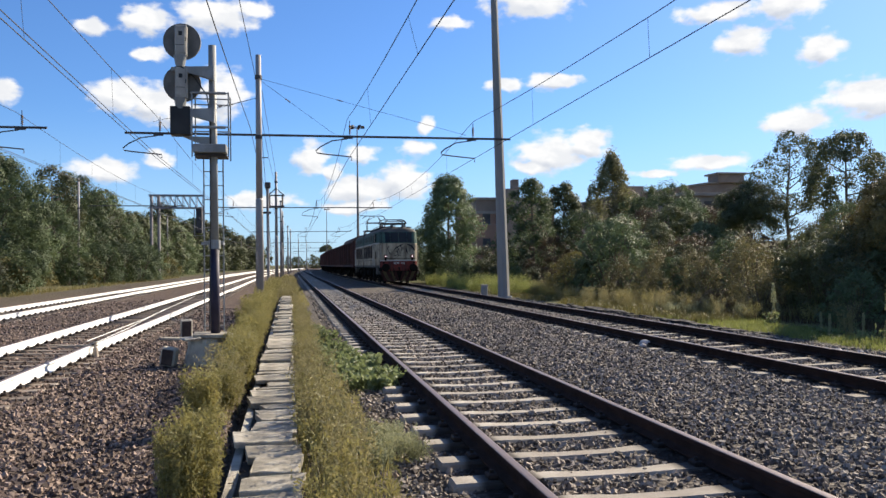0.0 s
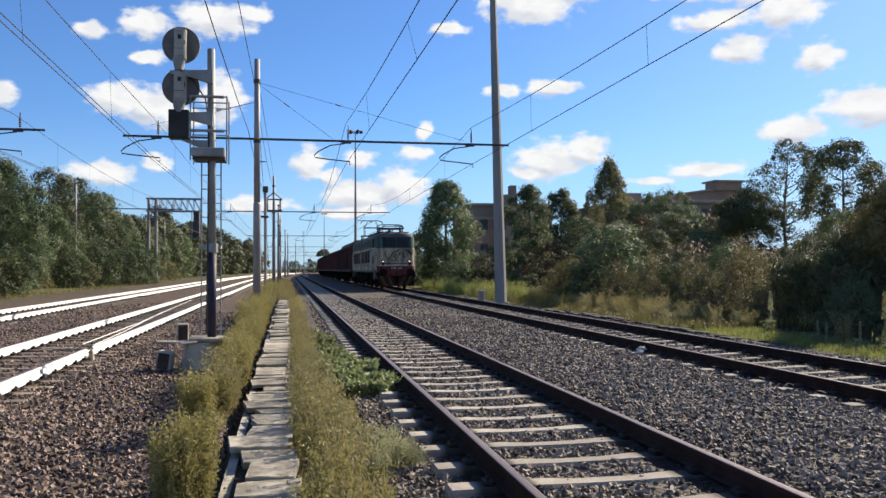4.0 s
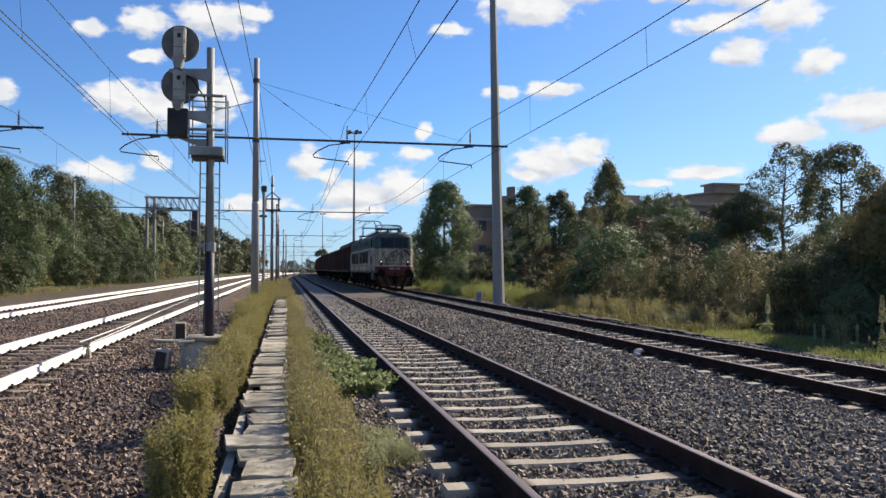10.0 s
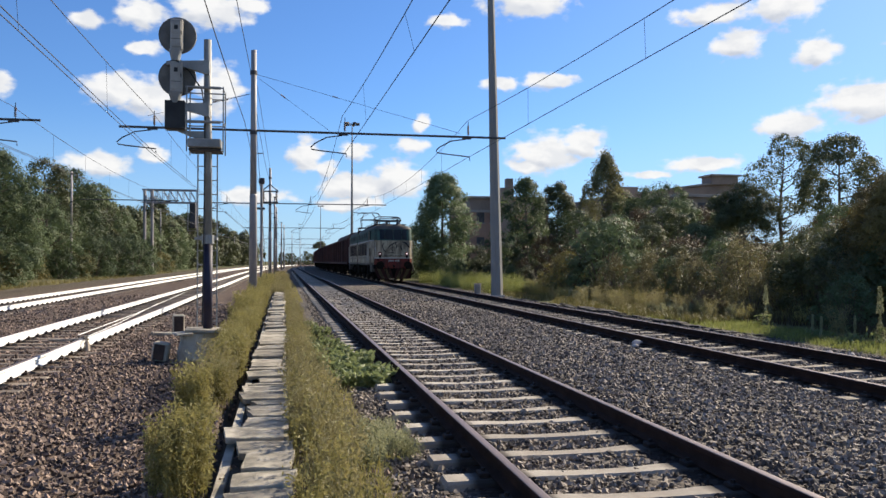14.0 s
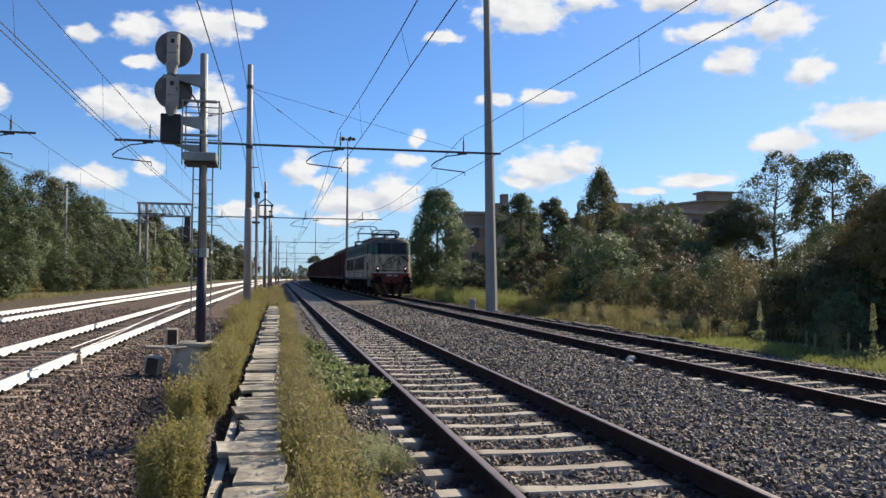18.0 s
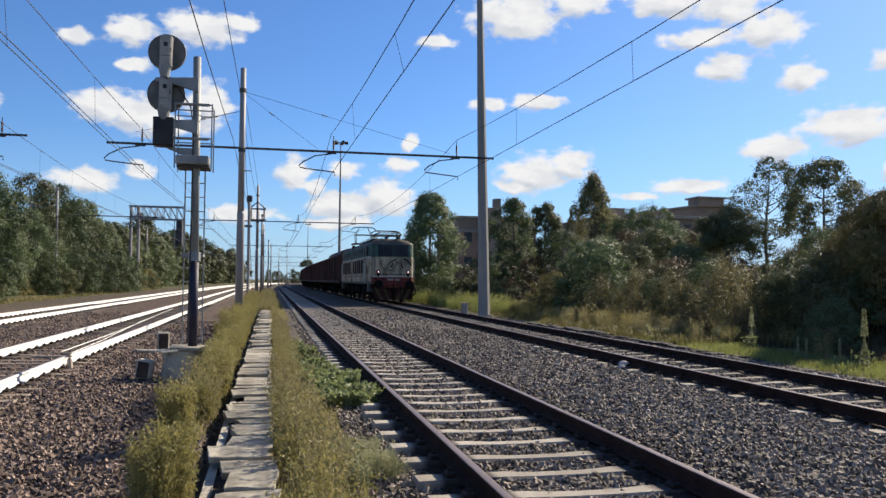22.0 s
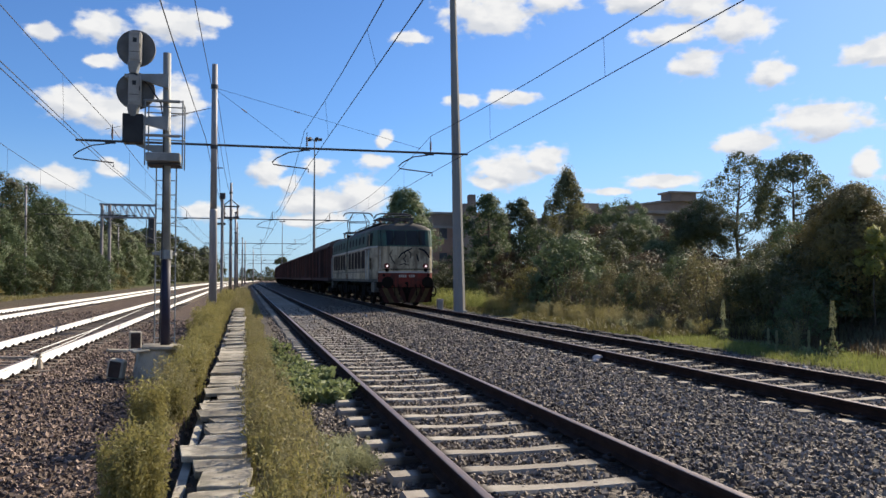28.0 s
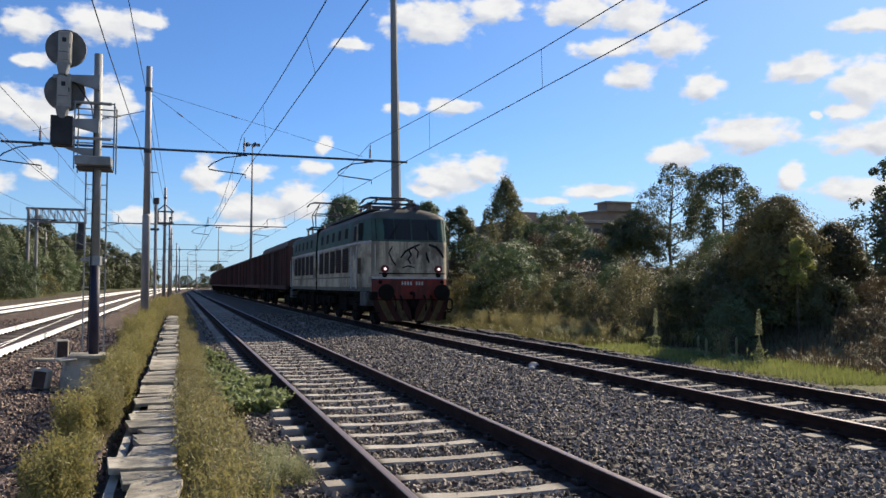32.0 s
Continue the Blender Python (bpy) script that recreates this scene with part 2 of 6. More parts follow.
def ground_material():
    """Soil, gravel and grass in bands along the line."""
    m = bpy.data.materials.new("ground_mix")
    m.use_nodes = True
    m.node_tree.nodes.clear()
    k = Tree(m.node_tree)
    at = k.n("ShaderNodeTexCoord").outputs["Object"]
    axes = k.n("ShaderNodeSeparateXYZ", {0: at})
    past = k.math("MINIMUM", k.math("MAXIMUM", k.math("SUBTRACT", axes.outputs[1], 95.0), 0.0), 305.0)
    x = k.math("SUBTRACT", axes.outputs[0], k.math("DIVIDE", k.math("MULTIPLY", past, past), 6000.0))
    wob = k.math("MULTIPLY", k.math("SUBTRACT", k.noise(at, 0.9, 5.0).outputs["Fac"], 0.5), 1.6)
    xw = k.math("ADD", x, wob)
    cell = k.n("ShaderNodeTexVoronoi", {"Vector": at, "Scale": 19.0, "Randomness": 1.0})
    pick = k.n("ShaderNodeSeparateColor", {0: cell.outputs["Color"]}).outputs[0]
    grain = k.noise(at, 85.0, 4.0).outputs["Fac"]
    tone = k.math("ADD", k.math("MULTIPLY", pick, 0.7), k.math("MULTIPLY", grain, 0.3))
    large = k.noise(at, 0.35, 5.0).outputs["Fac"]
    brown = k.mix(tone, (0.038, 0.027, 0.021, 1), (0.17, 0.125, 0.10, 1))
    grey = k.mix(tone, (0.034, 0.028, 0.024, 1), (0.195, 0.168, 0.143, 1))
    grey = k.mix(k.math("MULTIPLY", k.smooth(large, 0.5, 0.7), 0.35), grey, (0.15, 0.135, 0.115, 1))
    soil = k.mix(grain, (0.05, 0.042, 0.03, 1), (0.14, 0.115, 0.085, 1))
    turf = k.mix(k.noise(at, 3.0, 6.0).outputs["Fac"], (0.05, 0.056, 0.02, 1), (0.15, 0.14, 0.055, 1))
    wild = k.mix(k.noise(at, 0.6, 6.0).outputs["Fac"], (0.05, 0.06, 0.022, 1), (0.17, 0.14, 0.08, 1))
    wild = k.mix(k.smooth(k.noise(at, 0.08, 4.0).outputs["Fac"], 0.5, 0.62), wild, (0.045, 0.065, 0.022, 1))
    stone = k.mix(k.smooth(x, -0.6, 0.4), brown, grey)
    gap = k.math("MULTIPLY", k.smooth(x, -0.75, -0.55), k.math("SUBTRACT", 1.0, k.smooth(xw, 0.45, 0.85)))
    c = k.mix(gap, stone, soil)
    # same rusty dust bands, with the rails' shadow painted into the ground
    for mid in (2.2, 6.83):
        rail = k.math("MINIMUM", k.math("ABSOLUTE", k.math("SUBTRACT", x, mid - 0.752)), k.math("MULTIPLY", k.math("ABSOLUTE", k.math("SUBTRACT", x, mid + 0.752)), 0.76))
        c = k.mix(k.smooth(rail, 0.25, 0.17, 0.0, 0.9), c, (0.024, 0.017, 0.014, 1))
    c = k.mix(k.smooth(xw, 8.75, 9.15), c, turf)
    c = k.mix(k.smooth(xw, 10.6, 12.2), c, wild)
    c = k.mix(k.math("SUBTRACT", 1.0, k.smooth(xw, -12.4, -11.4)), c, soil)
    c = k.mix(k.math("SUBTRACT", 1.0, k.smooth(xw, -15.0, -14.0)), c, wild)
    bsdf = k.n("ShaderNodeBsdfPrincipled", {"Base Color": c, "Roughness": 0.92, "Specular IOR Level": 0.15})
    lump = k.n("ShaderNodeBump", {"Strength": 1.0, "Distance": 0.03, "Height": k.math("ADD", k.math("SUBTRACT", 1.0, cell.outputs["Distance"]), k.math("MULTIPLY", grain, 0.3))})
    k.t.links.new(lump.outputs[0], bsdf.inputs["Normal"])
    k.t.links.new(bsdf.outputs[0], k.n("ShaderNodeOutputMaterial").inputs[0])
    return m


CONCRETE = surface("concrete", ((0.25, 0.225, 0.18), (0.45, 0.41, 0.335)), 5.0, 0.9, 0, 0.8, 70, 0.22, (0.11, 0.10, 0.08), 0.7, obj=0.35)
SLEEPER = surface("sleeper_concrete", ((0.275, 0.245, 0.205), (0.42, 0.38, 0.322)), 2.5, 0.9, 0, 0.5, 60, 0.2, (0.16, 0.12, 0.09), 0.5, obj=0.4, rust_and_shade=(0.0,))
SLEEPER_OLD = surface("sleeper_dirty", ((0.10, 0.08, 0.065), (0.22, 0.18, 0.145)), 3.0, 0.9, 0, 0.5, 60, 0.2, obj=0.4)
SLEEPER_GREY = surface("sleeper_grey", ((0.19, 0.16, 0.125), (0.33, 0.29, 0.235)), 2.5, 0.9, 0, 0.5, 60, 0.2, (0.11, 0.085, 0.065), 0.6, obj=0.4, rust_and_shade=(0.0,))
RAIL_SIDE = surface("rail_rust", ((0.022, 0.012, 0.009), (0.052, 0.029, 0.022)), 5.0, 0.88, 0.0, 0.4, 90, 0.2, obj=0.1, spec=0.12)
RAIL_TOP = surface("rail_head", ((0.15, 0.115, 0.105), (0.25, 0.195, 0.18)), 3.0, 0.5, 0.4, 0.1, 120, 0.2, stretch=(1, 0.1, 1))
WHITE_RAIL = surface("rail_white", ((0.60, 0.60, 0.585), (0.72, 0.72, 0.70)), 2.0, 0.7, 0, 0.2, 60, 0.2, (0.5, 0.42, 0.34), 0.25)
CLIP = surface("fastener_rust", ((0.016, 0.011, 0.009), (0.045, 0.03, 0.024)), 8.0, 0.8, 0.2, 0.3)
GALV = surface("galvanised", ((0.22, 0.205, 0.205), (0.34, 0.32, 0.315)), 2.5, 0.6, 0.15, 0.15, 40, 0.2, (0.2, 0.19, 0.18), 0.4, stretch=(1, 1, 0.2))
DARKSTEEL = surface("dark_steel", ((0.05, 0.048, 0.05), (0.10, 0.096, 0.098)), 3.0, 0.7, 0.1, 0.2, 60, 0.2, spec=0.2)
WIRE = surface("copper_wire", ((0.03, 0.03, 0.03), (0.06, 0.055, 0.05)), 3.0, 0.6, 0.4, 0)
LAMPPOST = surface("post_concrete", ((0.20, 0.19, 0.18), (0.29, 0.28, 0.265)), 1.2, 0.8, 0, 0.3, 50, 0.2, (0.22, 0.22, 0.21), 0.5, stretch=(1, 1, 0.15))
SIGNAL_GREY = surface("signal_grey", ((0.20, 0.205, 0.20), (0.30, 0.305, 0.30)), 4.0, 0.55, 0.1, 0.15, 60, 0.2, (0.14, 0.13, 0.12), 0.4)
SIGNAL_PALE = surface("signal_pale", ((0.27, 0.25, 0.22), (0.40, 0.375, 0.33)), 6.0, 0.6, 0, 0.15, 60, 0.2, (0.25, 0.22, 0.19), 0.6)
SIGNAL_DARK = surface("signal_black", ((0.012, 0.012, 0.013), (0.03, 0.03, 0.03)), 4.0, 0.6, 0, 0.1)
SIGNAL_DISC = surface("signal_disc_back", ((0.10, 0.095, 0.085), (0.17, 0.16, 0.145)), 5.0, 0.6, 0.1, 0.2)
NAVY = surface("navy_paint", ((0.014, 0.012, 0.028), (0.026, 0.023, 0.05)), 4.0, 0.6, 0, 0.15)
PORCELAIN = surface("insulator", ((0.09, 0.05, 0.035), (0.15, 0.09, 0.06)), 6.0, 0.65, 0, 0, spec=0.2)
BARK = surface("bark", ((0.06, 0.045, 0.033), (0.16, 0.125, 0.095)), 3.0, 0.9, 0, 0.8, 25, 0.2, stretch=(1, 1, 0.3), depth=0.03)
STONE_GREY = surface("ballast_grey", ((0.078, 0.064, 0.053), (0.315, 0.266, 0.219)), 12.0, 0.9, 0, 0.4, 90, 0.3, island=1.0, depth=0.006, rust_and_shade=(2.2, 6.83))
STONE_BROWN = surface("ballast_brown", ((0.072, 0.052, 0.042), (0.29, 0.215, 0.172)), 12.0, 0.9, 0, 0.4, 90, 0.3, island=1.0, depth=0.006)
WHITE_STONE = surface("pale_stone", ((0.36, 0.31, 0.29), (0.55, 0.50, 0.47)), 6.0, 0.85, 0, 0.3)
LEAF_A = foliage("leaf_green", (0.022, 0.035, 0.016), (0.100, 0.134, 0.061), 0.28)
LEAF_B = foliage("leaf_dark", (0.024, 0.031, 0.015), (0.103, 0.113, 0.050), 0.22)
LEAF_C = foliage("leaf_olive", (0.043, 0.044, 0.014), (0.199, 0.174, 0.062), 0.26)
LEAF_D = foliage("leaf_scrub", (0.036, 0.024, 0.013), (0.131, 0.095, 0.048), 0.18)
LEAF_E = foliage("leaf_sage", (0.056, 0.053, 0.021), (0.206, 0.181, 0.082), 0.25)
LEAF_F = foliage("leaf_fresh", (0.037, 0.055, 0.023), (0.139, 0.177, 0.084), 0.30)
LEAF_G = foliage("leaf_tamarisk", (0.044, 0.040, 0.015), (0.206, 0.166, 0.056), 0.14)
LEAF_H = foliage("leaf_poplar", (0.075, 0.072, 0.030), (0.25, 0.235, 0.11), 0.38)
LEAF_Y = foliage("leaf_yellow_green", (0.09, 0.095, 0.024), (0.24, 0.24, 0.06), 0.4)
WEED = foliage("leaf_weed", (0.112, 0.104, 0.032), (0.290, 0.254, 0.091), 0.35, 2.0)
WEED_DRY = foliage("leaf_dry", (0.132, 0.117, 0.051), (0.304, 0.263, 0.121), 0.3, 2.0)
HERB = foliage("leaf_grey_green", (0.14, 0.15, 0.075), (0.33, 0.33, 0.19), 0.35, 3.0)
WEED_GREEN = foliage("leaf_broad", (0.077, 0.099, 0.039), (0.210, 0.243, 0.105), 0.35, 3.0)
GRASS = foliage("grass_blades", (0.096, 0.121, 0.032), (0.265, 0.284, 0.083), 0.35, 0.8)

# ---- mesh helpers ----
class Geo:
    """Gathers vertices and faces of one mesh."""

    def __init__(self):
        self.v, self.f = [], []

    def add(self, verts, faces):
        n = len(self.v)
        self.v.extend(tuple(p) for p in verts)
        self.f.extend(tuple(i + n for i in q) for q in faces)
        return self

    def box(self, x0, x1, y0, y1, z0, z1, b=0.0, m=None):
        c, h = Vector(((x0 + x1) / 2, (y0 + y1) / 2, (z0 + z1) / 2)), Vector(((x1 - x0) / 2, (y1 - y0) / 2, (z1 - z0) / 2))
        m = m or Matrix()
        signs = [(i, j, k) for i in (-1, 1) for j in (-1, 1) for k in (-1, 1)]
        verts, faces = [], []
        if b <= 0:
            verts = [Vector((i * h.x, j * h.y, k * h.z)) for i, j, k in signs]
            faces = [(0, 1, 3, 2), (4, 6, 7, 5), (0, 4, 5, 1), (2, 3, 7, 6), (0, 2, 6, 4), (1, 5, 7, 3)]
        else:
            for s in signs:
                for a in range(3):
                    verts.append(Vector([s[q] * (h[q] - (0 if q == a else b)) for q in range(3)]))
            at = {s: 3 * n for n, s in enumerate(signs)}
            for a in range(3):
                p, q = (a + 1) % 3, (a + 2) % 3
                for s in (-1, 1):
                    loop = []
                    for u, w in ((-1, -1), (1, -1), (1, 1), (-1, 1)):
                        key = [0, 0, 0]
                        key[a], key[p], key[q] = s, u, w
                        loop.append(at[tuple(key)] + a)
                    faces.append(loop if s > 0 else loop[::-1])
                for u in (-1, 1):
                    for w in (-1, 1):
                        lo, hi = [0, 0, 0], [0, 0, 0]
                        lo[a], lo[p], lo[q] = -1, u, w
                        hi[a], hi[p], hi[q] = 1, u, w
                        faces.append((at[tuple(lo)] + p, at[tuple(hi)] + p, at[tuple(hi)] + q, at[tuple(lo)] + q))
            faces += [(n, n + 1, n + 2) for n in at.values()]
            out = []
            for f in faces:
                a0, b0, c0 = verts[f[0]], verts[f[1]], verts[f[2]]
                out.append(f if (b0 - a0).cross(c0 - a0).dot(a0) > 0 else tuple(f)[::-1])
            faces = out
        return self.add([m @ (c + p) for p in verts], faces)

    def tube(self, points, radii, n=8, caps=True):
        pts = [Vector(p) for p in points]
        if not isinstance(radii, (list, tuple)):
            radii = [radii] * len(pts)
        rings, start = [], len(self.v)
        for i, p in enumerate(pts):
            d = (pts[min(i + 1, len(pts) - 1)] - pts[max(i - 1, 0)]).normalized()
            u = d.cross(Vector((0, 0, 1)) if abs(d.z) < 0.95 else Vector((0, 1, 0))).normalized()
            w = u.cross(d)
            for s in range(n):
                a = 2 * math.pi * (s + 0.5) / n
                rings.append(p + (u * math.cos(a) + w * math.sin(a)) * radii[i])
        faces = []
        for i in range(len(pts) - 1):
            for s in range(n):
                a, b = i * n + s, i * n + (s + 1) % n
                faces.append((a, b, b + n, a + n))
        if caps:
            faces += [tuple(range(n))[::-1], tuple(range((len(pts) - 1) * n, len(pts) * n))]
        return self.add(rings, faces)

    def prism(self, outline, y0, y1, caps=True):
        """An outline in x and z, drawn out along y."""
        n = len(outline)
        faces = [((i + 1) % n, i, i + n, (i + 1) % n + n) for i in range(n)]
        if caps:
            faces += [tuple(range(n)), tuple(range(n, 2 * n))[::-1]]
        return self.add([(x, y0, z) for x, z in outline] + [(x, y1, z) for x, z in outline], faces)

    def loft(self, rows, closed=False):
        n = len(rows[0])
        faces = []
        for i in range(len(rows) - 1):
            for s in range(n if closed else n - 1):
                a, b = i * n + s, i * n + (s + 1) % n
                faces.append((a, b, b + n, a + n))
        return self.add([p for r in rows for p in r], faces)

    def mesh(self, name, material, smooth=False):
        me = bpy.data.meshes.new(name)
        me.from_pydata(self.v, [], self.f)
        me.materials.append(material)
        if smooth:
            me.polygons.foreach_set("use_smooth", [True] * len(me.polygons))
        me.update()
        return me


def raw_mesh(name, verts, faces, material):
    me = bpy.data.meshes.new(name)
    me.from_pydata(verts.tolist(), [], faces.tolist())
    me.materials.append(material)
    me.update()
    return me


def part(name, geo, material, parent, label="", smooth=False, at=None):
    me = geo if isinstance(geo, bpy.types.Mesh) else geo.mesh(name, material, smooth)
    ob = new(name, me)
    ob.parent = parent
    if at is not None:
        ob.matrix_basis = at
    return tagged(ob, label) if label else ob


def thing(name, label, category, at=None, group="", kind=""):
    ob = new(name)
    ob.empty_display_size = 0.2
    if at is not None:
        ob.matrix_basis = at
    return tagged(ob, label, category, group, kind)


def solo(name, me, label, category, at=None, group="", kind=""):
    ob = new(name, me)
    if at is not None:
        ob.matrix_basis = at
    return tagged(ob, label, category, group, kind)


RNG = np.random.default_rng(7)


def unit(n):
    v = RNG.normal(size=(n, 3))
    return v / np.linalg.norm(v, axis=1)[:, None]


def leaf_cards(centres, size, slim=0.45, droop=0.0, out=None, wild=0.5):
    """One four-cornered leaf round each centre; out turns its face that way."""
    n = len(centres)
    u, r = unit(n), unit(n)
    if out is not None:
        face = out + unit(n) * wild
        face /= np.linalg.norm(face, axis=1)[:, None] + 1e-9
        u = np.cross(face, u)
        u /= np.linalg.norm(u, axis=1)[:, None] + 1e-9
        r = face
    u[:, 2] -= droop
    u /= np.linalg.norm(u, axis=1)[:, None]
    w = np.cross(u, r)
    w /= np.linalg.norm(w, axis=1)[:, None] + 1e-9
    s = size * RNG.uniform(0.6, 1.35, (n, 1))
    fold = np.cross(u, w) * s * 0.18
    verts = np.stack([centres - u * s, centres + w * s * slim + fold, centres + u * s, centres - w * s * slim + fold], 1).reshape(-1, 3)
    return verts, np.arange(4 * n).reshape(-1, 4)

# ---- ground, tracks ----
TRACKS = {"near": 2.2, "train": 6.83, "left": -4.26, "far": -9.2}
PORTALS = (-25.0, 31.7, 71.5, 123.0, 183.0, 243.0, 303.0)


def step(x, a, b):
    t = min(max((x - a) / (b - a), 0.0), 1.0)
    return t * t * (3 - 2 * t)


def bend(y):
    """How far the whole line has curved to the right at y."""
    return max(0.0, y - 95.0) ** 2 / 6000.0 if y < 400 else 15.5


def ground_z(x, y):
    """Height of the ground; 0 is the top of the sleepers of the near track."""
    x -= bend(y)
    z = -0.13 - 0.06 * step(x, -3.0, -1.6) + 0.10 * step(x, -1.3, -0.7) + 0.02 * step(x, 0.4, 0.9) + 0.04 * step(x, 1.3, 1.6) + 0.042 * step(x, 2.98, 3.25)
    z += 0.03 * step(x, 8.6, 9.4) - 0.15 * step(x, -0.62, -0.56) * step(-x, 0.44, 0.47)
    bank = step(x, 10.8, 24.0) * 1.55 + step(x, 28.0, 70.0) * 2.5
    z += bank * (0.75 + 0.25 * math.sin(y * 0.07 + 1.0)) + 0.9 * step(x, 11.5, 16.0) * math.exp(-((y - 13) / 9.0) ** 2)
    z += 0.12 * step(-x, 11.5, 14.0) + 0.5 * step(-x, 16.0, 26.0)
    if x > 10:
        z += 0.18 * noise.noise((x * 0.35, y * 0.35, 0.0)) * step(x, 10.0, 13.0)
    return z


def build_ground():
    xs = [-4000, -1500, -600, -250, -120, -70, -45, -33, -26, -22, -19, -17, -15.5, -14, -13, -12.2, -11.5, -10.5, -9.2, -7.5, -6, -4.3, -3.4, -3.0, -2.7, -2.4, -2.1, -1.8, -1.6, -1.45, -1.3, -1.15,
          -1.0, -0.85, -0.7, -0.62, -0.56, -0.47, -0.44, -0.2, 0.1, 0.3, 0.4, 0.5, 0.6, 0.7, 0.8, 0.9, 1.0, 1.5, 2.5, 3.5, 5, 6.5, 8, 8.6, 8.9, 9.2, 9.5]
    xs += [10 + 0.7 * i for i in range(26)] + [30, 33, 37, 42, 48, 55, 65, 85, 120, 200, 400, 900, 2000, 4000]
    ys = [-4000, -1500, -500, -150, -60, -30, -15, -8, -4] + [i for i in range(-2, 60)] + [62 + 3 * i for i in range(30)] + [160, 180, 210, 250, 300, 380, 500, 800, 1500, 4000]
    verts = [(x, y, ground_z(x, y) + (0.012 * noise.noise((x * 2.1, y * 2.1, 3.0)) if -12 < x < 10 else 0)) for y in ys for x in xs]
    n = len(xs)
    faces = [(j * n + i, j * n + i + 1, (j + 1) * n + i + 1, (j + 1) * n + i) for j in range(len(ys) - 1) for i in range(n - 1)]
    me = bpy.data.meshes.new("ground")
    me.from_pydata(verts, [], faces)
    me.materials.append(ground_material())
    me.polygons.foreach_set("use_smooth", [True] * len(faces))
    solo("ground", me, "ground of gravel, soil and rough grass along the railway", "ground", kind="structure")


RAIL_OUT = [(-0.070, 0.0), (0.070, 0.0), (0.070, 0.012), (0.022, 0.030), (0.010, 0.045), (0.010, 0.115), (0.034, 0.132), (0.035, 0.160),
            (0.030, 0.169), (0.018, 0.172), (-0.018, 0.172), (-0.030, 0.169), (-0.035, 0.160), (-0.034, 0.132), (-0.010, 0.115), (-0.010, 0.045), (-0.022, 0.030), (-0.070, 0.012)]


def sleeper_mesh(material):
    """A concrete monoblock with sloping ends and a dished middle."""
    g = Geo()
    rows = []
    for x, top, half in ((-1.15, -0.03, 0.105), (-1.13, -0.002, 0.11), (-0.45, 0.0, 0.098), (-0.2, -0.01, 0.08), (0.2, -0.01, 0.08), (0.45, 0.0, 0.098), (1.13, -0.002, 0.11), (1.15, -0.03, 0.105)):
        rows.append([(x, -half - 0.02, -0.19), (x, -half, top - 0.02), (x, -half + 0.015, top), (x, half - 0.015, top), (x, half, top - 0.02), (x, half + 0.02, -0.19)])
    g.loft(rows)
    n = len(g.v)
    g.f.extend([tuple(range(6)), tuple(range(n - 6, n))[::-1]])
    return g.mesh("sleeper", material)


def clip_mesh():
    g = Geo()
    for s in (-0.752, 0.752):
        for d in (-0.11, 0.11):
            g.box(s + d - 0.035, s + d + 0.035, -0.06, 0.06, -0.002, 0.035, 0.008)
            g.tube([(s + d, 0, 0.03), (s + d, 0, 0.058)], 0.016, 6)
    return g.mesh("clips", CLIP)


RUNS = [-60.0, 30.0, 95.0] + [110.0 + 20 * i for i in range(12)]


def build_track(x, z, label, white, singles, first, wood, tall=1.0):
    track = thing("railway_track", label, "railway track", pose(x, 0, z), kind="structure")
    for s in (-0.752, 0.752):
        g = Geo()
        g.loft([[(px + s + bend(y), y, pz * tall + 0.006) for px, pz in RAIL_OUT] for y in RUNS], True)
        if white:
            part("rail", g, WHITE_RAIL, track, "white-painted rail")
            h = Geo().loft([[(px + bend(y), y, pz - 0.172 * (1 - tall)) for px, pz in ((s - 0.026, 0.1785), (s - 0.026, 0.1808), (s + 0.026, 0.1808), (s + 0.026, 0.1785))] for y in RUNS], True)
            part("running_surface", h, RAIL_TOP, track, "worn bright steel running surface")
        else:
            part("rail", g, RAIL_SIDE, track, "dark rusty steel rail")
            h = Geo().loft([[(px + bend(y), y, pz - 0.172 * (1 - tall)) for px, pz in ((s - 0.032, 0.172), (s + 0.032, 0.172), (s + 0.028, 0.1785), (s + 0.016, 0.1805), (s - 0.016, 0.1805), (s - 0.028, 0.1785))] for y in RUNS], True)
            part("running_surface", h, RAIL_TOP, track, "dull steel running surface")
    me, clips = sleeper_mesh(wood), clip_mesh()
    y = first
    for i in range(singles):
        a = part("sleeper", me, wood, track, at=pose(random.uniform(-0.025, 0.025), y, random.uniform(-0.008, 0.003) - (0.035 if white else 0), 0, 0, random.uniform(-0.8, 0.8)))
        b = part("fastening", clips, CLIP, track, at=pose(0, y, 0))
        y += 0.6
    g = Geo()
    while y < 260:
        g.box(bend(y) - 1.15, bend(y) + 1.15, y - 0.12, y + 0.12, -0.1, 0.0)
        y += 0.6
    rest = part("distant_sleepers", g, wood, track)
    tagged(rest, kind="stuff")


build_ground()
build_track(TRACKS["near"], 0.0, "railway track with dark rusty rails on pale concrete sleepers", False, 132, -6.04, SLEEPER, 0.76)
build_track(TRACKS["train"], 0.043, "railway siding of dark rails and concrete sleepers carrying a freight train", False, 104, -5.15, SLEEPER_GREY, 0.76)
build_track(TRACKS["left"], -0.07, "main line track with white-painted rails on dirty sleepers", True, 70, 7.0, SLEEPER_OLD, 0.82)
build_track(TRACKS["far"], -0.07, "farther main line track with white-painted rails", True, 50, 20.0, SLEEPER_OLD, 0.82)


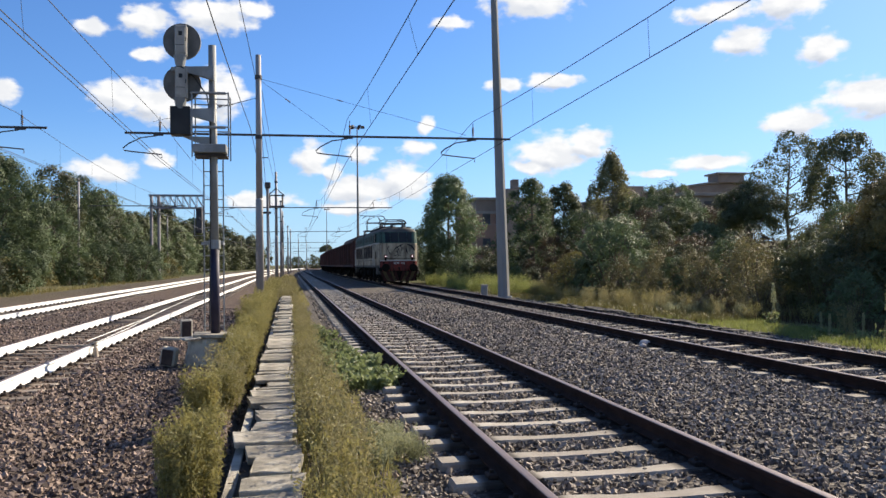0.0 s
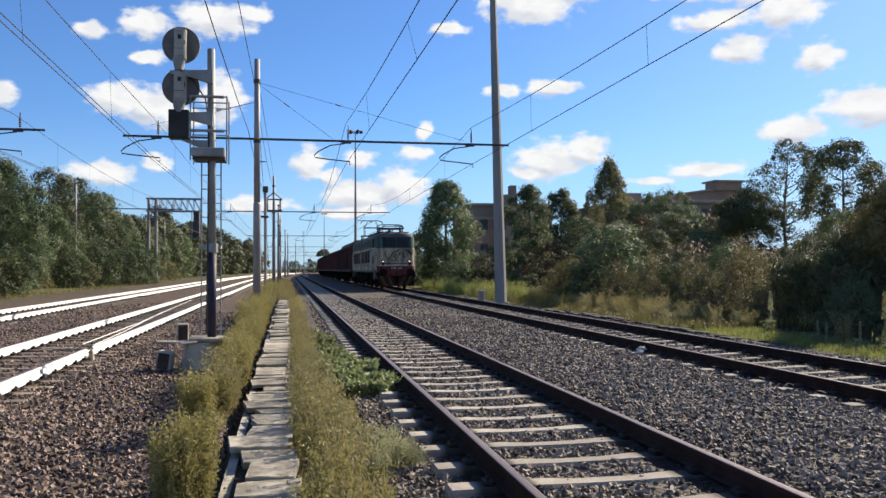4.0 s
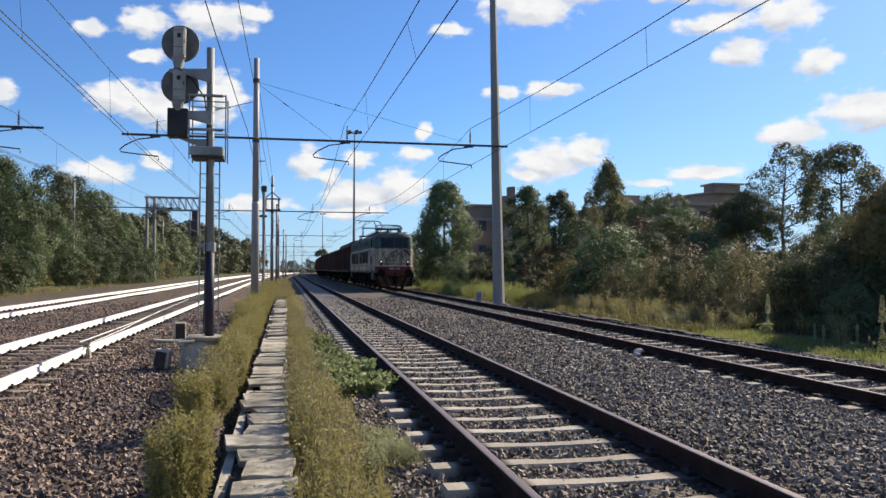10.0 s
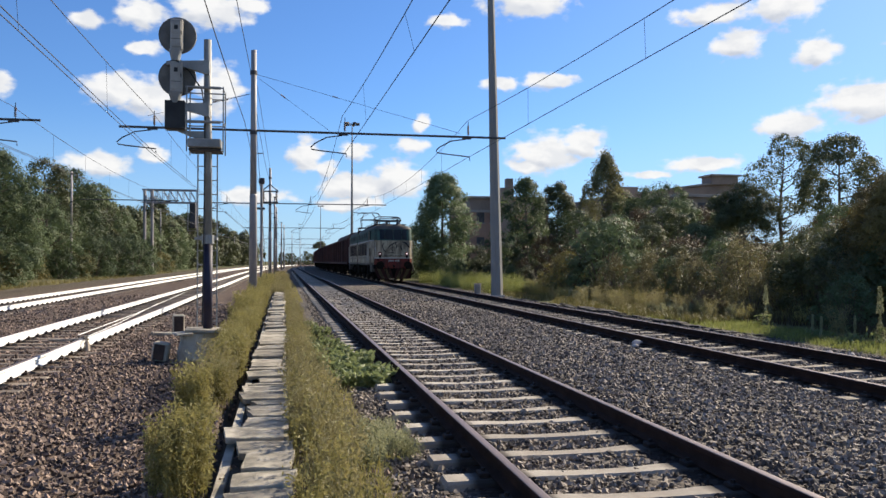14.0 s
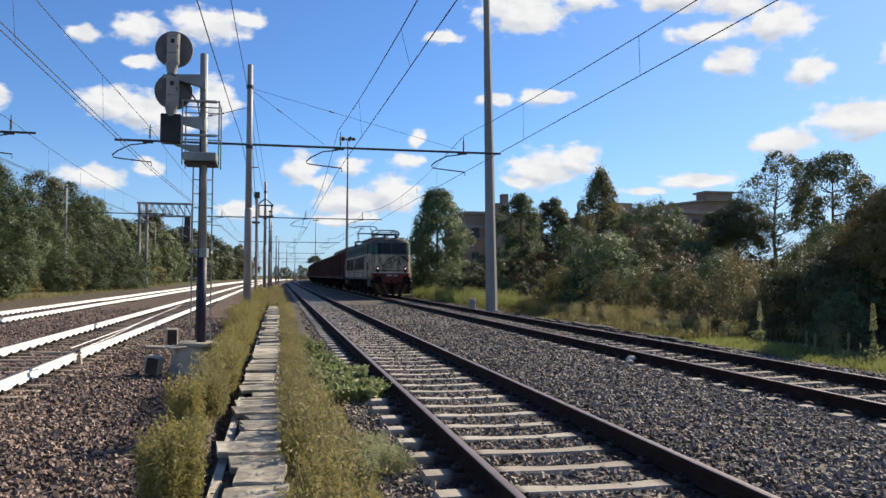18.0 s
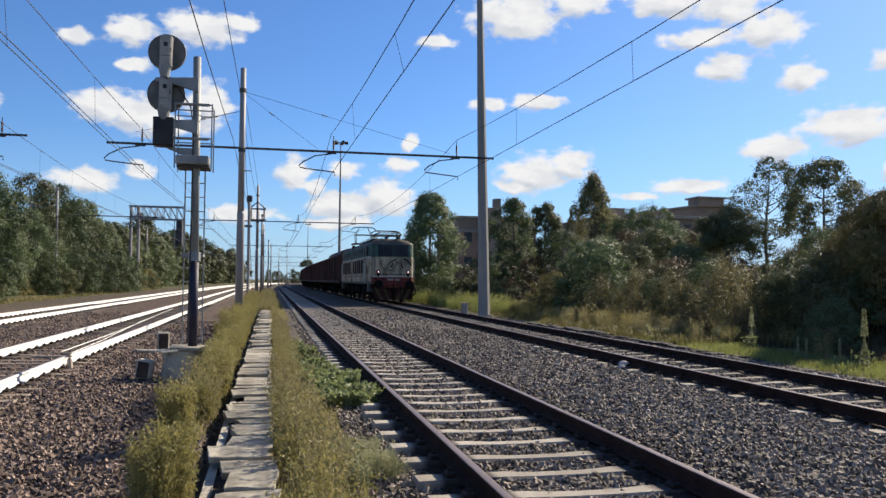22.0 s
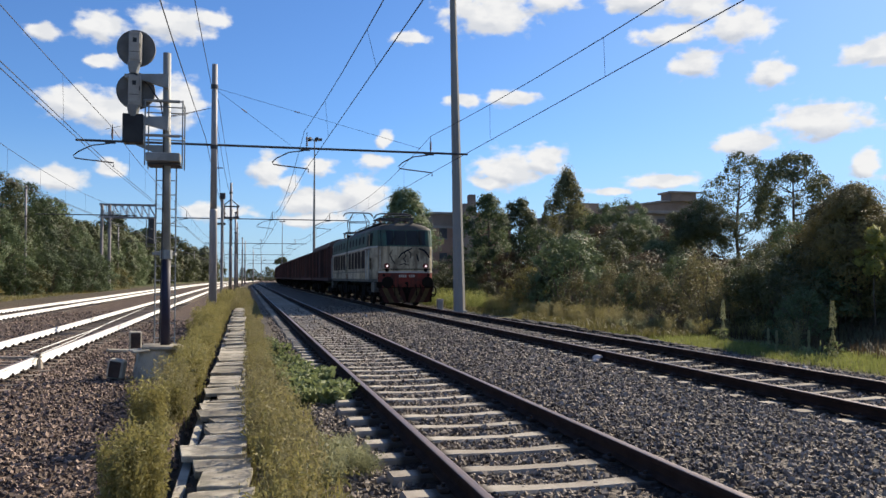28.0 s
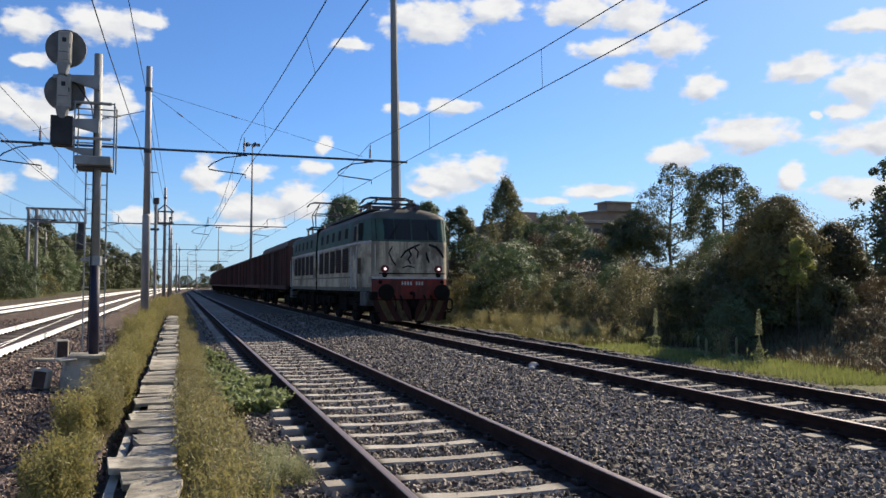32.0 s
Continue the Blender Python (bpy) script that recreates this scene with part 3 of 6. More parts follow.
# ---- cable trough lids ----
SOIL = surface("dark_soil", ((0.035, 0.028, 0.02), (0.09, 0.072, 0.05)), 6.0, 0.95, 0, 0.6, 60, 0.2)


# far and near end of each lid near the signal, and how far it reaches to either side
LIDS = ((4.45, 4.84, -0.33, 0.10), (4.86, 5.28, -0.36, 0.09), (5.30, 5.72, -0.33, 0.09), (5.73, 6.20, -0.34, 0.09), (6.22, 6.67, -0.37, 0.08), (6.69, 7.12, -0.48, 0.01), (7.10, 7.68, -0.37, 0.05),
        (7.70, 8.00, -0.34, 0.06), (8.00, 8.30, -0.36, 0.06), (8.30, 8.62, -0.31, 0.06), (8.64, 9.14, -0.45, 0.05), (9.16, 9.66, -0.47, 0.04), (9.68, 9.80, -0.40, 0.04), (9.86, 10.3, -0.27, 0.04),
        (10.36, 10.98, -0.49, 0.01), (11.0, 11.3, -0.44, 0.01), (11.32, 11.8, -0.42, 0.0), (11.82, 12.4, -0.44, 0.0), (12.42, 13.05, -0.45, 0.0), (13.06, 13.7, -0.43, 0.02), (13.72, 14.42, -0.43, 0.01),
        (14.45, 15.2, -0.42, 0.10), (15.22, 16.1, -0.41, 0.12), (16.12, 16.9, -0.41, 0.10), (16.92, 17.72, -0.40, 0.08))


def lid_mesh(ln, xl, xr):
    """One broken-edged concrete lid; its near edge lies at y = 0."""
    n = 6
    near, far = [], []
    skew = random.uniform(-0.035, 0.035)
    for i in range(n + 1):
        x = xl + (xr - xl) * i / n
        near.append((x, skew * (i / n - 0.5) * 2 + random.uniform(-0.012, 0.012)))
        far.append((x + random.uniform(-0.012, 0.012), ln + random.uniform(-0.015, 0.015)))
    if random.random() < 0.35:
        near[0] = (near[0][0] + random.uniform(0.03, 0.08), near[0][1])
    if random.random() < 0.35:
        far[0] = (far[0][0] + random.uniform(0.02, 0.09), far[0][1])
    if random.random() < 0.3:
        near[n] = (near[n][0] - random.uniform(0.02, 0.07), near[n][1])
    th = random.uniform(0.04, 0.055)
    rows = []
    for k, (u, dz) in enumerate(((0.0, -th), (0.0, -0.007), (0.016, 0.0), (0.5, 0.003), (0.984, 0.0), (1.0, -0.007), (1.0, -th))):
        rows.append([(a[0] + (b[0] - a[0]) * u, a[1] + (b[1] - a[1]) * u, dz + (random.uniform(-0.003, 0.003) if k in (2, 3, 4) else 0)) for a, b in zip(near, far)])
    g = Geo().loft(rows)
    m = n + 1
    g.f.extend([tuple(r * m for r in range(7)), tuple(r * m + n for r in range(7))[::-1], tuple(range(m))[::-1], tuple(range(6 * m, 7 * m))])
    return g.mesh("slab", CONCRETE)


def build_slabs():
    walkway = thing("cable_trough", "row of loose weathered concrete cable trough lids beside the track", "cable trough", kind="structure")

    def lay(y0, y1, xl, xr):
        part("slab", lid_mesh(y1 - y0, xl, xr), CONCRETE, walkway, at=pose(0, y0, 0.03 + random.uniform(-0.012, 0.016), random.uniform(-3.2, 0.6), random.uniform(-2.5, 2.5), random.uniform(-2.5, 2.5)))

    for y0, y1, xl, xr in LIDS:
        lay(y0, y1, xl, xr)
    y = -6.0
    while y < 38.5:
        ln = random.uniform(0.4, 0.62) if y < 18 else random.uniform(0.45, 0.95)
        if y < 4.45 - ln or y > 17.7:
            lay(y, y + ln - 0.02, -0.40 + random.uniform(-0.05, 0.06), 0.04 + random.uniform(-0.05, 0.05))
        y += ln
    part("trough_fill", Geo().box(-0.378, -0.022, -6.5, 39, -0.3, -0.07), SOIL, walkway, "soil-filled trough")
    for x in (-0.45, -0.02):
        part("trough_wall", Geo().box(x, x + 0.07, -6.5, 39, -0.3, -0.05), CONCRETE, walkway, "buried concrete trough wall")


build_slabs()

# ---- overhead line ----
def build_pole(x, y, height, group, base=-0.25, stout=1.0):
    ob = thing("catenary_mast", "grey galvanised steel catenary mast with a thicker lower section", "mast", pose(x, y, base), group)
    low = Geo().tube([(0, 0, 0), (0, 0, 4.2), (0, 0, 4.28)], [0.16 * stout, 0.143 * stout, 0.13 * stout], 12)
    part("lower_section", low, GALV, ob, smooth=True)
    part("upper_section", Geo().tube([(0, 0, 4.25), (0, 0, height - base)], [0.128 * stout, 0.105 * stout], 12), GALV, ob, smooth=True)
    part("base_plinth", Geo().box(-0.4, 0.4, -0.4, 0.4, -0.3, 0.12, 0.02), CONCRETE, ob, "concrete base plinth")
    for zz in (6.4, 8.7):
        part("collar", Geo().tube([(0, 0, zz - base - 0.09), (0, 0, zz - base + 0.06)], 0.142 * stout, 10), DARKSTEEL, ob)
    part("bracket", Geo().tube([(0.1, 0, 5.6 - base), (0.34, 0, 5.6 - base)], 0.02, 6), DARKSTEEL, ob)
    part("junction_box", Geo().box(0.12, 0.42, -0.08, 0.08, 0.1, 0.42, 0.015), GALV, ob, "small grey junction box")
    return ob


def insulator(g, a, b, r=0.055, discs=5):
    a, b = Vector(a), Vector(b)
    for i in range(discs):
        p, q = a.lerp(b, (i + 0.15) / discs), a.lerp(b, (i + 0.75) / discs)
        g.tube([p, q], [r, r * 0.55], 8)
    g.tube([a, b], r * 0.35, 6)


def build_beam(y, x0, x1, z, tracks, group):
    ob = thing("catenary_beam", "thin horizontal steel cross beam holding overhead wire registration arms", "catenary beam", pose(bend(y), y, z), group)
    part("beam", Geo().tube([(x0, 0, 0), (x1, 0, 0.0)], 0.045, 8), DARKSTEEL, ob)
    for x in tracks:
        post = Geo().box(x - 0.14, x + 0.22, -0.05, 0.05, -0.09, -0.035, 0.005)
        post.tube([(x + 0.1, 0, 0), (x + 0.1, 0, 0.62)], 0.016, 6)
        arm = part("hanger", post, DARKSTEEL, ob)
        g = Geo()
        insulator(g, (x + 0.1, 0, 0.1), (x + 0.1, 0, 0.46))
        part("insulator", g, PORCELAIN, ob)
        a = Geo().tube([(x, 0, -0.09), (x - 0.6, 0, -0.18), (x - 1.05, 0, -0.42), (x - 1.22, 0, -0.58), (x - 1.18, 0, -0.66), (x - 0.9, 0, -0.70), (x + 0.16, 0, -0.80), (x + 0.16, 0, -0.94)], 0.024, 6)
        part("registration_arm", a, DARKSTEEL, ob)
    return ob


def catenary(x, z_low, z_high, sag, spans, group, near_low=0.0, near_high=0.0, twin=False, stagger=0.1):
    ob = thing("overhead_wire", "pair of overhead contact and carrier wires with droppers", "overhead wire", group=group)
    for n, (y0, y1) in enumerate(zip(spans[:-1], spans[1:])):
        s0, s1 = (0.0 if n == 1 else stagger * (-1) ** n), (0.0 if n == 0 else stagger * (-1) ** (n + 1))
        h0, l0 = (near_high, near_low) if n == 0 else (s0, s0)
        cols = [(i / 14) for i in range(15)]
        b0, b1 = bend(y0), bend(y1)
        high = [(x + b0 + (b1 - b0) * c + h0 + (s1 - h0) * c, y0 + (y1 - y0) * c, z_high - sag * 4 * c * (1 - c)) for c in cols]
        low = [(x + b0 + (b1 - b0) * c + l0 + (s1 - l0) * c, y0 + (y1 - y0) * c, z_low) for c in cols]
        r = 0.0105 if y0 < 60 else 0.017
        part("carrier_wire", Geo().tube(high, r, 5), WIRE, ob)
        part("contact_wire", Geo().tube(low, r, 5), WIRE, ob)
        if twin:
            part("contact_wire", Geo().tube([(p[0] + 0.14, p[1], p[2]) for p in low], r, 5), WIRE, ob)
        if y0 < 120:
            for i in (2, 4, 6, 8, 10, 12):
                p = high[i]
                part("dropper", Geo().tube([p, low[i]], 0.005, 4), WIRE, ob)


for px in PORTALS[1:]:
    build_pole(-1.13 + bend(px), px, 9.55, "catenary masts beside the trough")
    build_beam(px, -6.0, 8.85 if px < 40 else 9.0, 6.47, (-4.85, 2.25, 7.2), "catenary beams")
    build_beam(px, -16.5, -8.7, 6.6, (-9.65,), "catenary beams over the main line")
    build_pole((-16.6 if px < 40 else -17.2 if px < 100 else -17.6) + bend(px), px, 8.9, "catenary masts by the woods", stout=0.68)
build_pole(-0.95, 93.0, 8.6, "catenary masts beside the trough")
build_pole(-0.9 + bend(153), 153.0, 8.6, "catenary masts beside the trough")
for tx, low, dip, lo, hi in ((2.25, 5.55, 1.06, 0.85, 0.2), (7.3, 5.65, 0.82, 0.1, 0.0), (-4.9, 5.55, 0.36, 0.95, 0.6), (-9.75, 5.55, 0.5, 0.3, 0.2)):
    catenary(tx, low, 7.15, dip, PORTALS, "overhead wires", lo, hi, tx < 0)


def feeder():
    ob = thing("feeder_wire", "bare feeder wires strung along the catenary masts", "overhead wire")
    for x, z0, sag in ((-1.25, 8.75, 0.5), (-1.45, 6.75, 0.55)):
        for y0, y1 in zip(PORTALS[:-1], PORTALS[1:]):
            part("wire", Geo().tube([(x + bend(y0) + (bend(y1) - bend(y0)) * c / 8, y0 + (y1 - y0) * c / 8, z0 - sag * 4 * c / 8 * (1 - c / 8)) for c in range(9)], 0.012, 5), WIRE, ob)
    stay = thing("stay_wire", "thin steel stay wires from mast to cross beam", "stay wire")
    for a, b in (((-1.1, 31.7, 8.65), (7.0, 31.7, 6.6)), ((-1.1, 31.7, 8.6), (1.75, 31.7, 6.55)), ((-1.15, 31.7, 7.9), (-3.9, 31.7, 7.1)), ((-1.15, 31.7, 7.9), (-5.0, 31.7, 6.9))):
        part("wire", Geo().tube([a, b], 0.008, 4), WIRE, stay)
        m = Vector(a).lerp(Vector(b), 0.38)
        g = Geo()
        d = (Vector(b) - Vector(a)).normalized() * 0.12
        insulator(g, m - d, m + d, 0.035, 3)
        part("insulator", g, PORCELAIN, stay)
    for a, b in (((-1.1, 31.7, 7.6), (-0.85, 45.0, 0.0)), ((-1.0, 31.7, 8.2), (-1.05, 71.5, 8.9))):
        part("wire", Geo().tube([a, b], 0.012, 4), WIRE, stay)


feeder()


def build_lamp_post(x, y, height):
    ob = thing("lighting_mast", "tall tapered pale concrete lighting mast", "lighting mast", pose(x, y, -0.2, 0, -1.2 if y < 40 else 0, 0), "lighting masts")
    part("shaft", Geo().tube([(0, 0, 0), (0, 0, 0.9), (0, 0, height)], [0.245, 0.24, 0.07], 8), LAMPPOST, ob)
    part("base", Geo().box(-0.27, 0.27, -0.27, 0.27, -0.1, 0.3, 0.03), LAMPPOST, ob, "square concrete base")
    ring = Geo()
    ring.tube([(0.75 * math.cos(a * math.pi / 6), 0.75 * math.sin(a * math.pi / 6), height) for a in range(13)], 0.04, 6)
    ring.tube([(-0.75, 0, height), (0.75, 0, height)], 0.03, 6).tube([(0, -0.75, height), (0, 0.75, height)], 0.03, 6)
    part("head_ring", ring, DARKSTEEL, ob)
    for a in range(5):
        c, s = math.cos(a * 1.256), math.sin(a * 1.256)
        part("floodlight", Geo().box(-0.22, 0.22, -0.16, 0.16, -0.22, 0.14, 0.03, pose(0.8 * c, 0.8 * s, height + 0.1, 25, 0, math.degrees(math.atan2(s, c)))), DARKSTEEL, ob)


build_lamp_post(8.56, 31.9, 20.0)
build_lamp_post(9.3, 112.0, 20.6)
build_lamp_post(12.5, 280.0, 20.6)


# ---- signal ----
def build_signal():
    y = 13.97
    ob = thing("railway_signal", "two-disc light signal seen from behind on a grey mast with ladder", "railway signal", pose(-1.23, y, 0.0))
    part("mast", Geo().tube([(0, 0, 0.33), (0.0, 0, 1.85)], 0.076, 12), NAVY, ob, "dark navy lower mast", True)
    part("mast", Geo().tube([(0, 0, 1.85), (-0.02, 0, 5.16)], [0.068, 0.064], 12), SIGNAL_GREY, ob, "grey upper mast", True)
    part("mast_collar", Geo().tube([(0, 0, 1.75), (0, 0, 1.9)], 0.1, 12), SIGNAL_GREY, ob)
    for z, nm in ((5.2, 0), (4.5, 1)):
        disc = Geo().tube([(-0.50, -0.05, z), (-0.50, 0.0, z), (-0.50, 0.02, z)], [0.30, 0.305, 0.29], 40)
        head = part("signal_disc", disc, SIGNAL_DISC, ob, "round dark signal disc")
        box = Geo().box(-0.60, -0.40, -0.19, -0.052, z - 0.28, z + 0.24, 0.02)
        case = part("lamp_case", box, SIGNAL_PALE, head, "grey lamp case on the disc's back")
        part("case_door", Geo().box(-0.585, -0.43, -0.204, -0.191, z - 0.22, z + 0.2, 0.006), SIGNAL_PALE, head)
        part("latch", Geo().box(-0.43, -0.415, -0.214, -0.204, z - 0.03, z + 0.04, 0.003), SIGNAL_DARK, head, "dark case latch")
        part("name_plate", Geo().box(-0.535, -0.475, -0.2075, -0.2045, z + 0.06, z + 0.13), SIGNAL_DARK, head, "small dark maker's plate")
        part("seam", Geo().box(-0.583, -0.432, -0.2065, -0.2045, z - 0.1, z - 0.092), SIGNAL_DARK, head)
        part("lamp_hood", Geo().tube([(-0.5, 0.0, z), (-0.5, 0.28, z)], [0.16, 0.17], 16), SIGNAL_DARK, head)
        part("disc_foot", Geo().tube([(-0.52, -0.12, z - 0.44), (-0.52, -0.12, z - 0.26)], [0.07, 0.11], 10), SIGNAL_GREY, head)
        arm = Geo().prism([(-0.66, z - 0.46), (0.02, z - 0.42), (0.02, z - 0.66), (-0.1, z - 0.62), (-0.5, z - 0.52), (-0.66, z - 0.52)], -0.17, -0.07)
        part("arm", arm, SIGNAL_GREY, ob)
    part("indicator_box", Geo().box(-0.68, -0.36, -0.18, 0.1, 3.63, 4.1, 0.012), SIGNAL_DARK, ob, "black indicator box")
    part("indicator_arm", Geo().prism([(-0.5, 3.62), (0.0, 3.62), (0.0, 3.42), (-0.2, 3.5)], -0.05, 0.05), SIGNAL_GREY, ob)
    part("platform_box", Geo().box(-0.31, 0.22, -0.28, 0.05, 3.325, 3.47, 0.015), SIGNAL_GREY, ob, "grey equipment box at the platform")
    deck = Geo().box(-0.3, 0.22, -0.2, 0.3, 3.285, 3.31)
    part("platform", deck, DARKSTEEL, ob)
    rails = Geo()
    for z in (3.76, 4.22, 4.32):
        rails.tube([(-0.36, -0.2, z), (0.25, -0.2, z), (0.25, 0.3, z), (-0.36, 0.3, z)], 0.011, 6)
    for xx, yy in ((-0.33, -0.2), (0.25, -0.2), (0.25, 0.3), (-0.33, 0.3)):
        rails.tube([(xx, yy, 3.26), (xx, yy, 4.34)], 0.012, 6)
    part("handrail", rails, SIGNAL_GREY, ob)
    for z in (4.34, 3.77):
        part("crossbar", Geo().box(-0.33, 0.2, -0.12, -0.07, z - 0.02, z + 0.02), SIGNAL_GREY, ob)
    lad = Geo()
    for xx in (-0.20, 0.12):
        lad.tube([(xx, 0.32, 0.1), (xx, 0.32, 3.3)], 0.013, 6)
    for i in range(13):
        lad.tube([(-0.20, 0.32, 0.2 + 0.24 * i), (0.12, 0.32, 0.2 + 0.24 * i)], 0.009, 5)
    part("ladder", lad, SIGNAL_GREY, ob)
    part("ladder_bracket", Geo().box(-0.22, 0.14, 0.02, 0.34, 1.82, 1.86), SIGNAL_GREY, ob)
    cab = Geo().tube([(-0.5, -0.2, 4.75), (-0.3, -0.1, 4.6), (-0.1, -0.1, 4.3), (-0.05, -0.08, 3.9), (-0.06, -0.08, 1.9), (-0.08, -0.09, 0.4)], 0.012, 6)
    part("cable", cab, SIGNAL_DARK, ob)
    base = Geo()
    rows = []
    for z, r in ((-0.25, 0.33), (-0.05, 0.325), (0.12, 0.30), (0.27, 0.285), (0.29, 0.27)):
        rows.append([(-0.14 + r * 1.05 * c * (1 + 0.05 * math.sin(5 * a + z * 9)), r * d * (1 + 0.05 * math.cos(4 * a)), z) for a, c, d in ((k * math.pi / 8, math.cos(k * math.pi / 8), math.sin(k * math.pi / 8)) for k in range(16))])
    base.loft(rows, True)
    base.f.append(tuple(range(64, 80)))
    part("foundation", base, CONCRETE, ob, "rough round concrete foundation", True)
    part("base_flag", Geo().box(-0.54, -0.28, -0.3, 0.1, 0.288, 0.325, 0.012, pose(0, 0, 0, 0, -3, 18)), CONCRETE, ob, "broken concrete flag")
    part("base_flag", Geo().box(0.14, 0.46, -0.2, 0.16, 0.29, 0.33, 0.012, pose(0, 0, 0, 0, 4, -9)), CONCRETE, ob, "broken concrete flag")
    part("base_slab", Geo().box(-0.36, 0.32, -0.32, 0.32, 0.29, 0.345, 0.01, pose(0, 0, 0, 0, 2, 4)), CONCRETE, ob, "flat concrete slab")


build_signal()


RUSTPLATE = surface("rusty_plate", ((0.03, 0.019, 0.015), (0.07, 0.045, 0.036)), 5.0, 0.8, 0, 0.2)


def block(label, w, d, h, at):
    ob = thing("concrete_block", label, "concrete block", at)
    part("body", Geo().box(-w / 2, w / 2, -d / 2, d / 2, 0, h, 0.025), CONCRETE, ob)
    part("front_plate", Geo().box(-w / 2 + 0.03, w / 2 - 0.03, -d / 2 - 0.012, -d / 2 - 0.002, 0.02, h - 0.03, 0.004), RUSTPLATE, ob, "dark brown cover plate")


block("small grey trackside cable box with dark cover", 0.26, 0.26, 0.42, pose(-2.3, 19.0, -0.16, 0, 0, 8))
block("small tilted trackside cable box with dark cover", 0.24, 0.2, 0.3, pose(-1.95, 13.7, -0.14, 0, 9, -12))
solo("concrete_fragment", Geo().box(-0.35, 0.35, -0.1, 0.1, 0, 0.07, 0.015).mesh("concrete_fragment", CONCRETE), "broken flat concrete fragment on the gravel", "concrete fragment", pose(-2.45, 18.4, -0.15, 0, 4, 20))


def small_signal():
    ob = thing("post_lamp", "slim post with a small boxy lamp head", "lamp post", pose(-1.62, 63.0, -0.2))
    part("post", Geo().tube([(0, 0, 0), (0, 0, 7.6)], 0.12, 8), GALV, ob)
    part("head", Geo().box(-0.2, 0.22, -0.25, 0.25, 7.55, 8.0, 0.05), DARKSTEEL, ob)
    part("arm_box", Geo().box(-0.65, 0.25, -0.1, 0.1, 5.6, 5.76, 0.03), DARKSTEEL, ob)
    two = thing("line_switch", "overhead line switch gear with insulators on the mast", "switch gear", pose(-1.13, 71.3, 6.6))
    for dx in (-0.55, 0.55):
        g = Geo()
        insulator(g, (dx, -0.1, 0.0), (dx, -0.1, 0.9), 0.12, 5)
        part("insulator", g, PORCELAIN, two)
    part("lower_bar", Geo().box(-0.7, 0.7, -0.2, 0.0, -0.1, 0.0), DARKSTEEL, two)
    part("upper_bar", Geo().box(-0.7, 0.7, -0.2, 0.0, 0.85, 0.95), DARKSTEEL, two)
    part("brace", Geo().tube([(-0.7, -0.1, 0.9), (0, -0.1, 1.5), (0.7, -0.1, 0.9)], 0.05, 6), DARKSTEEL, two)


small_signal()


def gantry():
    y = 95.0
    ob = thing("signal_gantry", "grey steel lattice signal gantry beside the main line", "gantry", pose(0, y, 0))
    x0, x1, z0, z1 = -15.4, -9.6, 8.05, 9.45
    for yy in (-0.6, 0.6):
        for z in (z0, z1):
            part("chord", Geo().box(x0, x1, yy - 0.07, yy + 0.07, z - 0.07, z + 0.07), GALV, ob)
        n = 8
        for i in range(n):
            a, b = x0 + (x1 - x0) * i / n, x0 + (x1 - x0) * (i + 1) / n
            part("lattice_bar", Geo().tube([(a, yy, z1), (b, yy, z0)], 0.045, 4), GALV, ob)
            part("lattice_post", Geo().tube([(b, yy, z0), (b, yy, z1)], 0.045, 4), GALV, ob)
    for x in (-15.2, -14.4):
        part("column", Geo().tube([(x, 0, -0.3), (x, 0, z1)], 0.17, 8), GALV, ob)
    part("signal_cage", Geo().box(-10.35, -9.7, -0.5, 0.5, 5.2, 8.0, 0.05), DARKSTEEL, ob, "dark signal head hanging in its cage")
    part("cage_rail", Geo().tube([(-10.5, -0.6, 4.9), (-9.55, -0.6, 4.9), (-9.55, -0.6, 8.0)], 0.05, 5).tube([(-10.5, -0.6, 4.9), (-10.5, -0.6, 8.0)], 0.05, 5), GALV, ob)


gantry()


BLEACHED = surface("bleached_timber", ((0.28, 0.23, 0.18), (0.45, 0.39, 0.31)), 6.0, 0.85, 0, 0.4, 60, 0.25, (0.15, 0.11, 0.08), 0.5, stretch=(1, 1, 0.2))


def cable_pipe():
    ob = thing("point_rod", "thin white-painted rod running beside the rail to a small post", "rod")
    part("rod", Geo().tube([(-3.62, 15.6, 0.13), (-3.72, 22, 0.11), (-4.25, 38, 0.10)], 0.009, 6), WHITE_RAIL, ob)
    part("post", Geo().tube([(-3.36, 15.15, -0.2), (-3.40, 15.25, 0.02), (-3.41, 15.28, 0.13)], [0.055, 0.045, 0.04], 7), BLEACHED, ob, "bleached wooden post")
    part("rod", Geo().tube([(-3.41, 15.28, 0.12), (-3.55, 19.0, 0.10), (-3.9, 27.0, 0.12)], 0.008, 6), WHITE_RAIL, ob)
    part("cable_loop", Geo().tube([(-3.41, 15.28, 0.11), (-3.7, 15.7, 0.0), (-3.95, 16.6, -0.06), (-3.75, 17.6, 0.0), (-3.56, 18.2, -0.04)], 0.014, 6), SIGNAL_DARK, ob, "black cable loop")
    part("crosspiece", Geo().box(-4.05, -3.38, 15.32, 15.38, 0.055, 0.085, 0.006), BLEACHED, ob, "bleached wooden crosspiece")


cable_pipe()

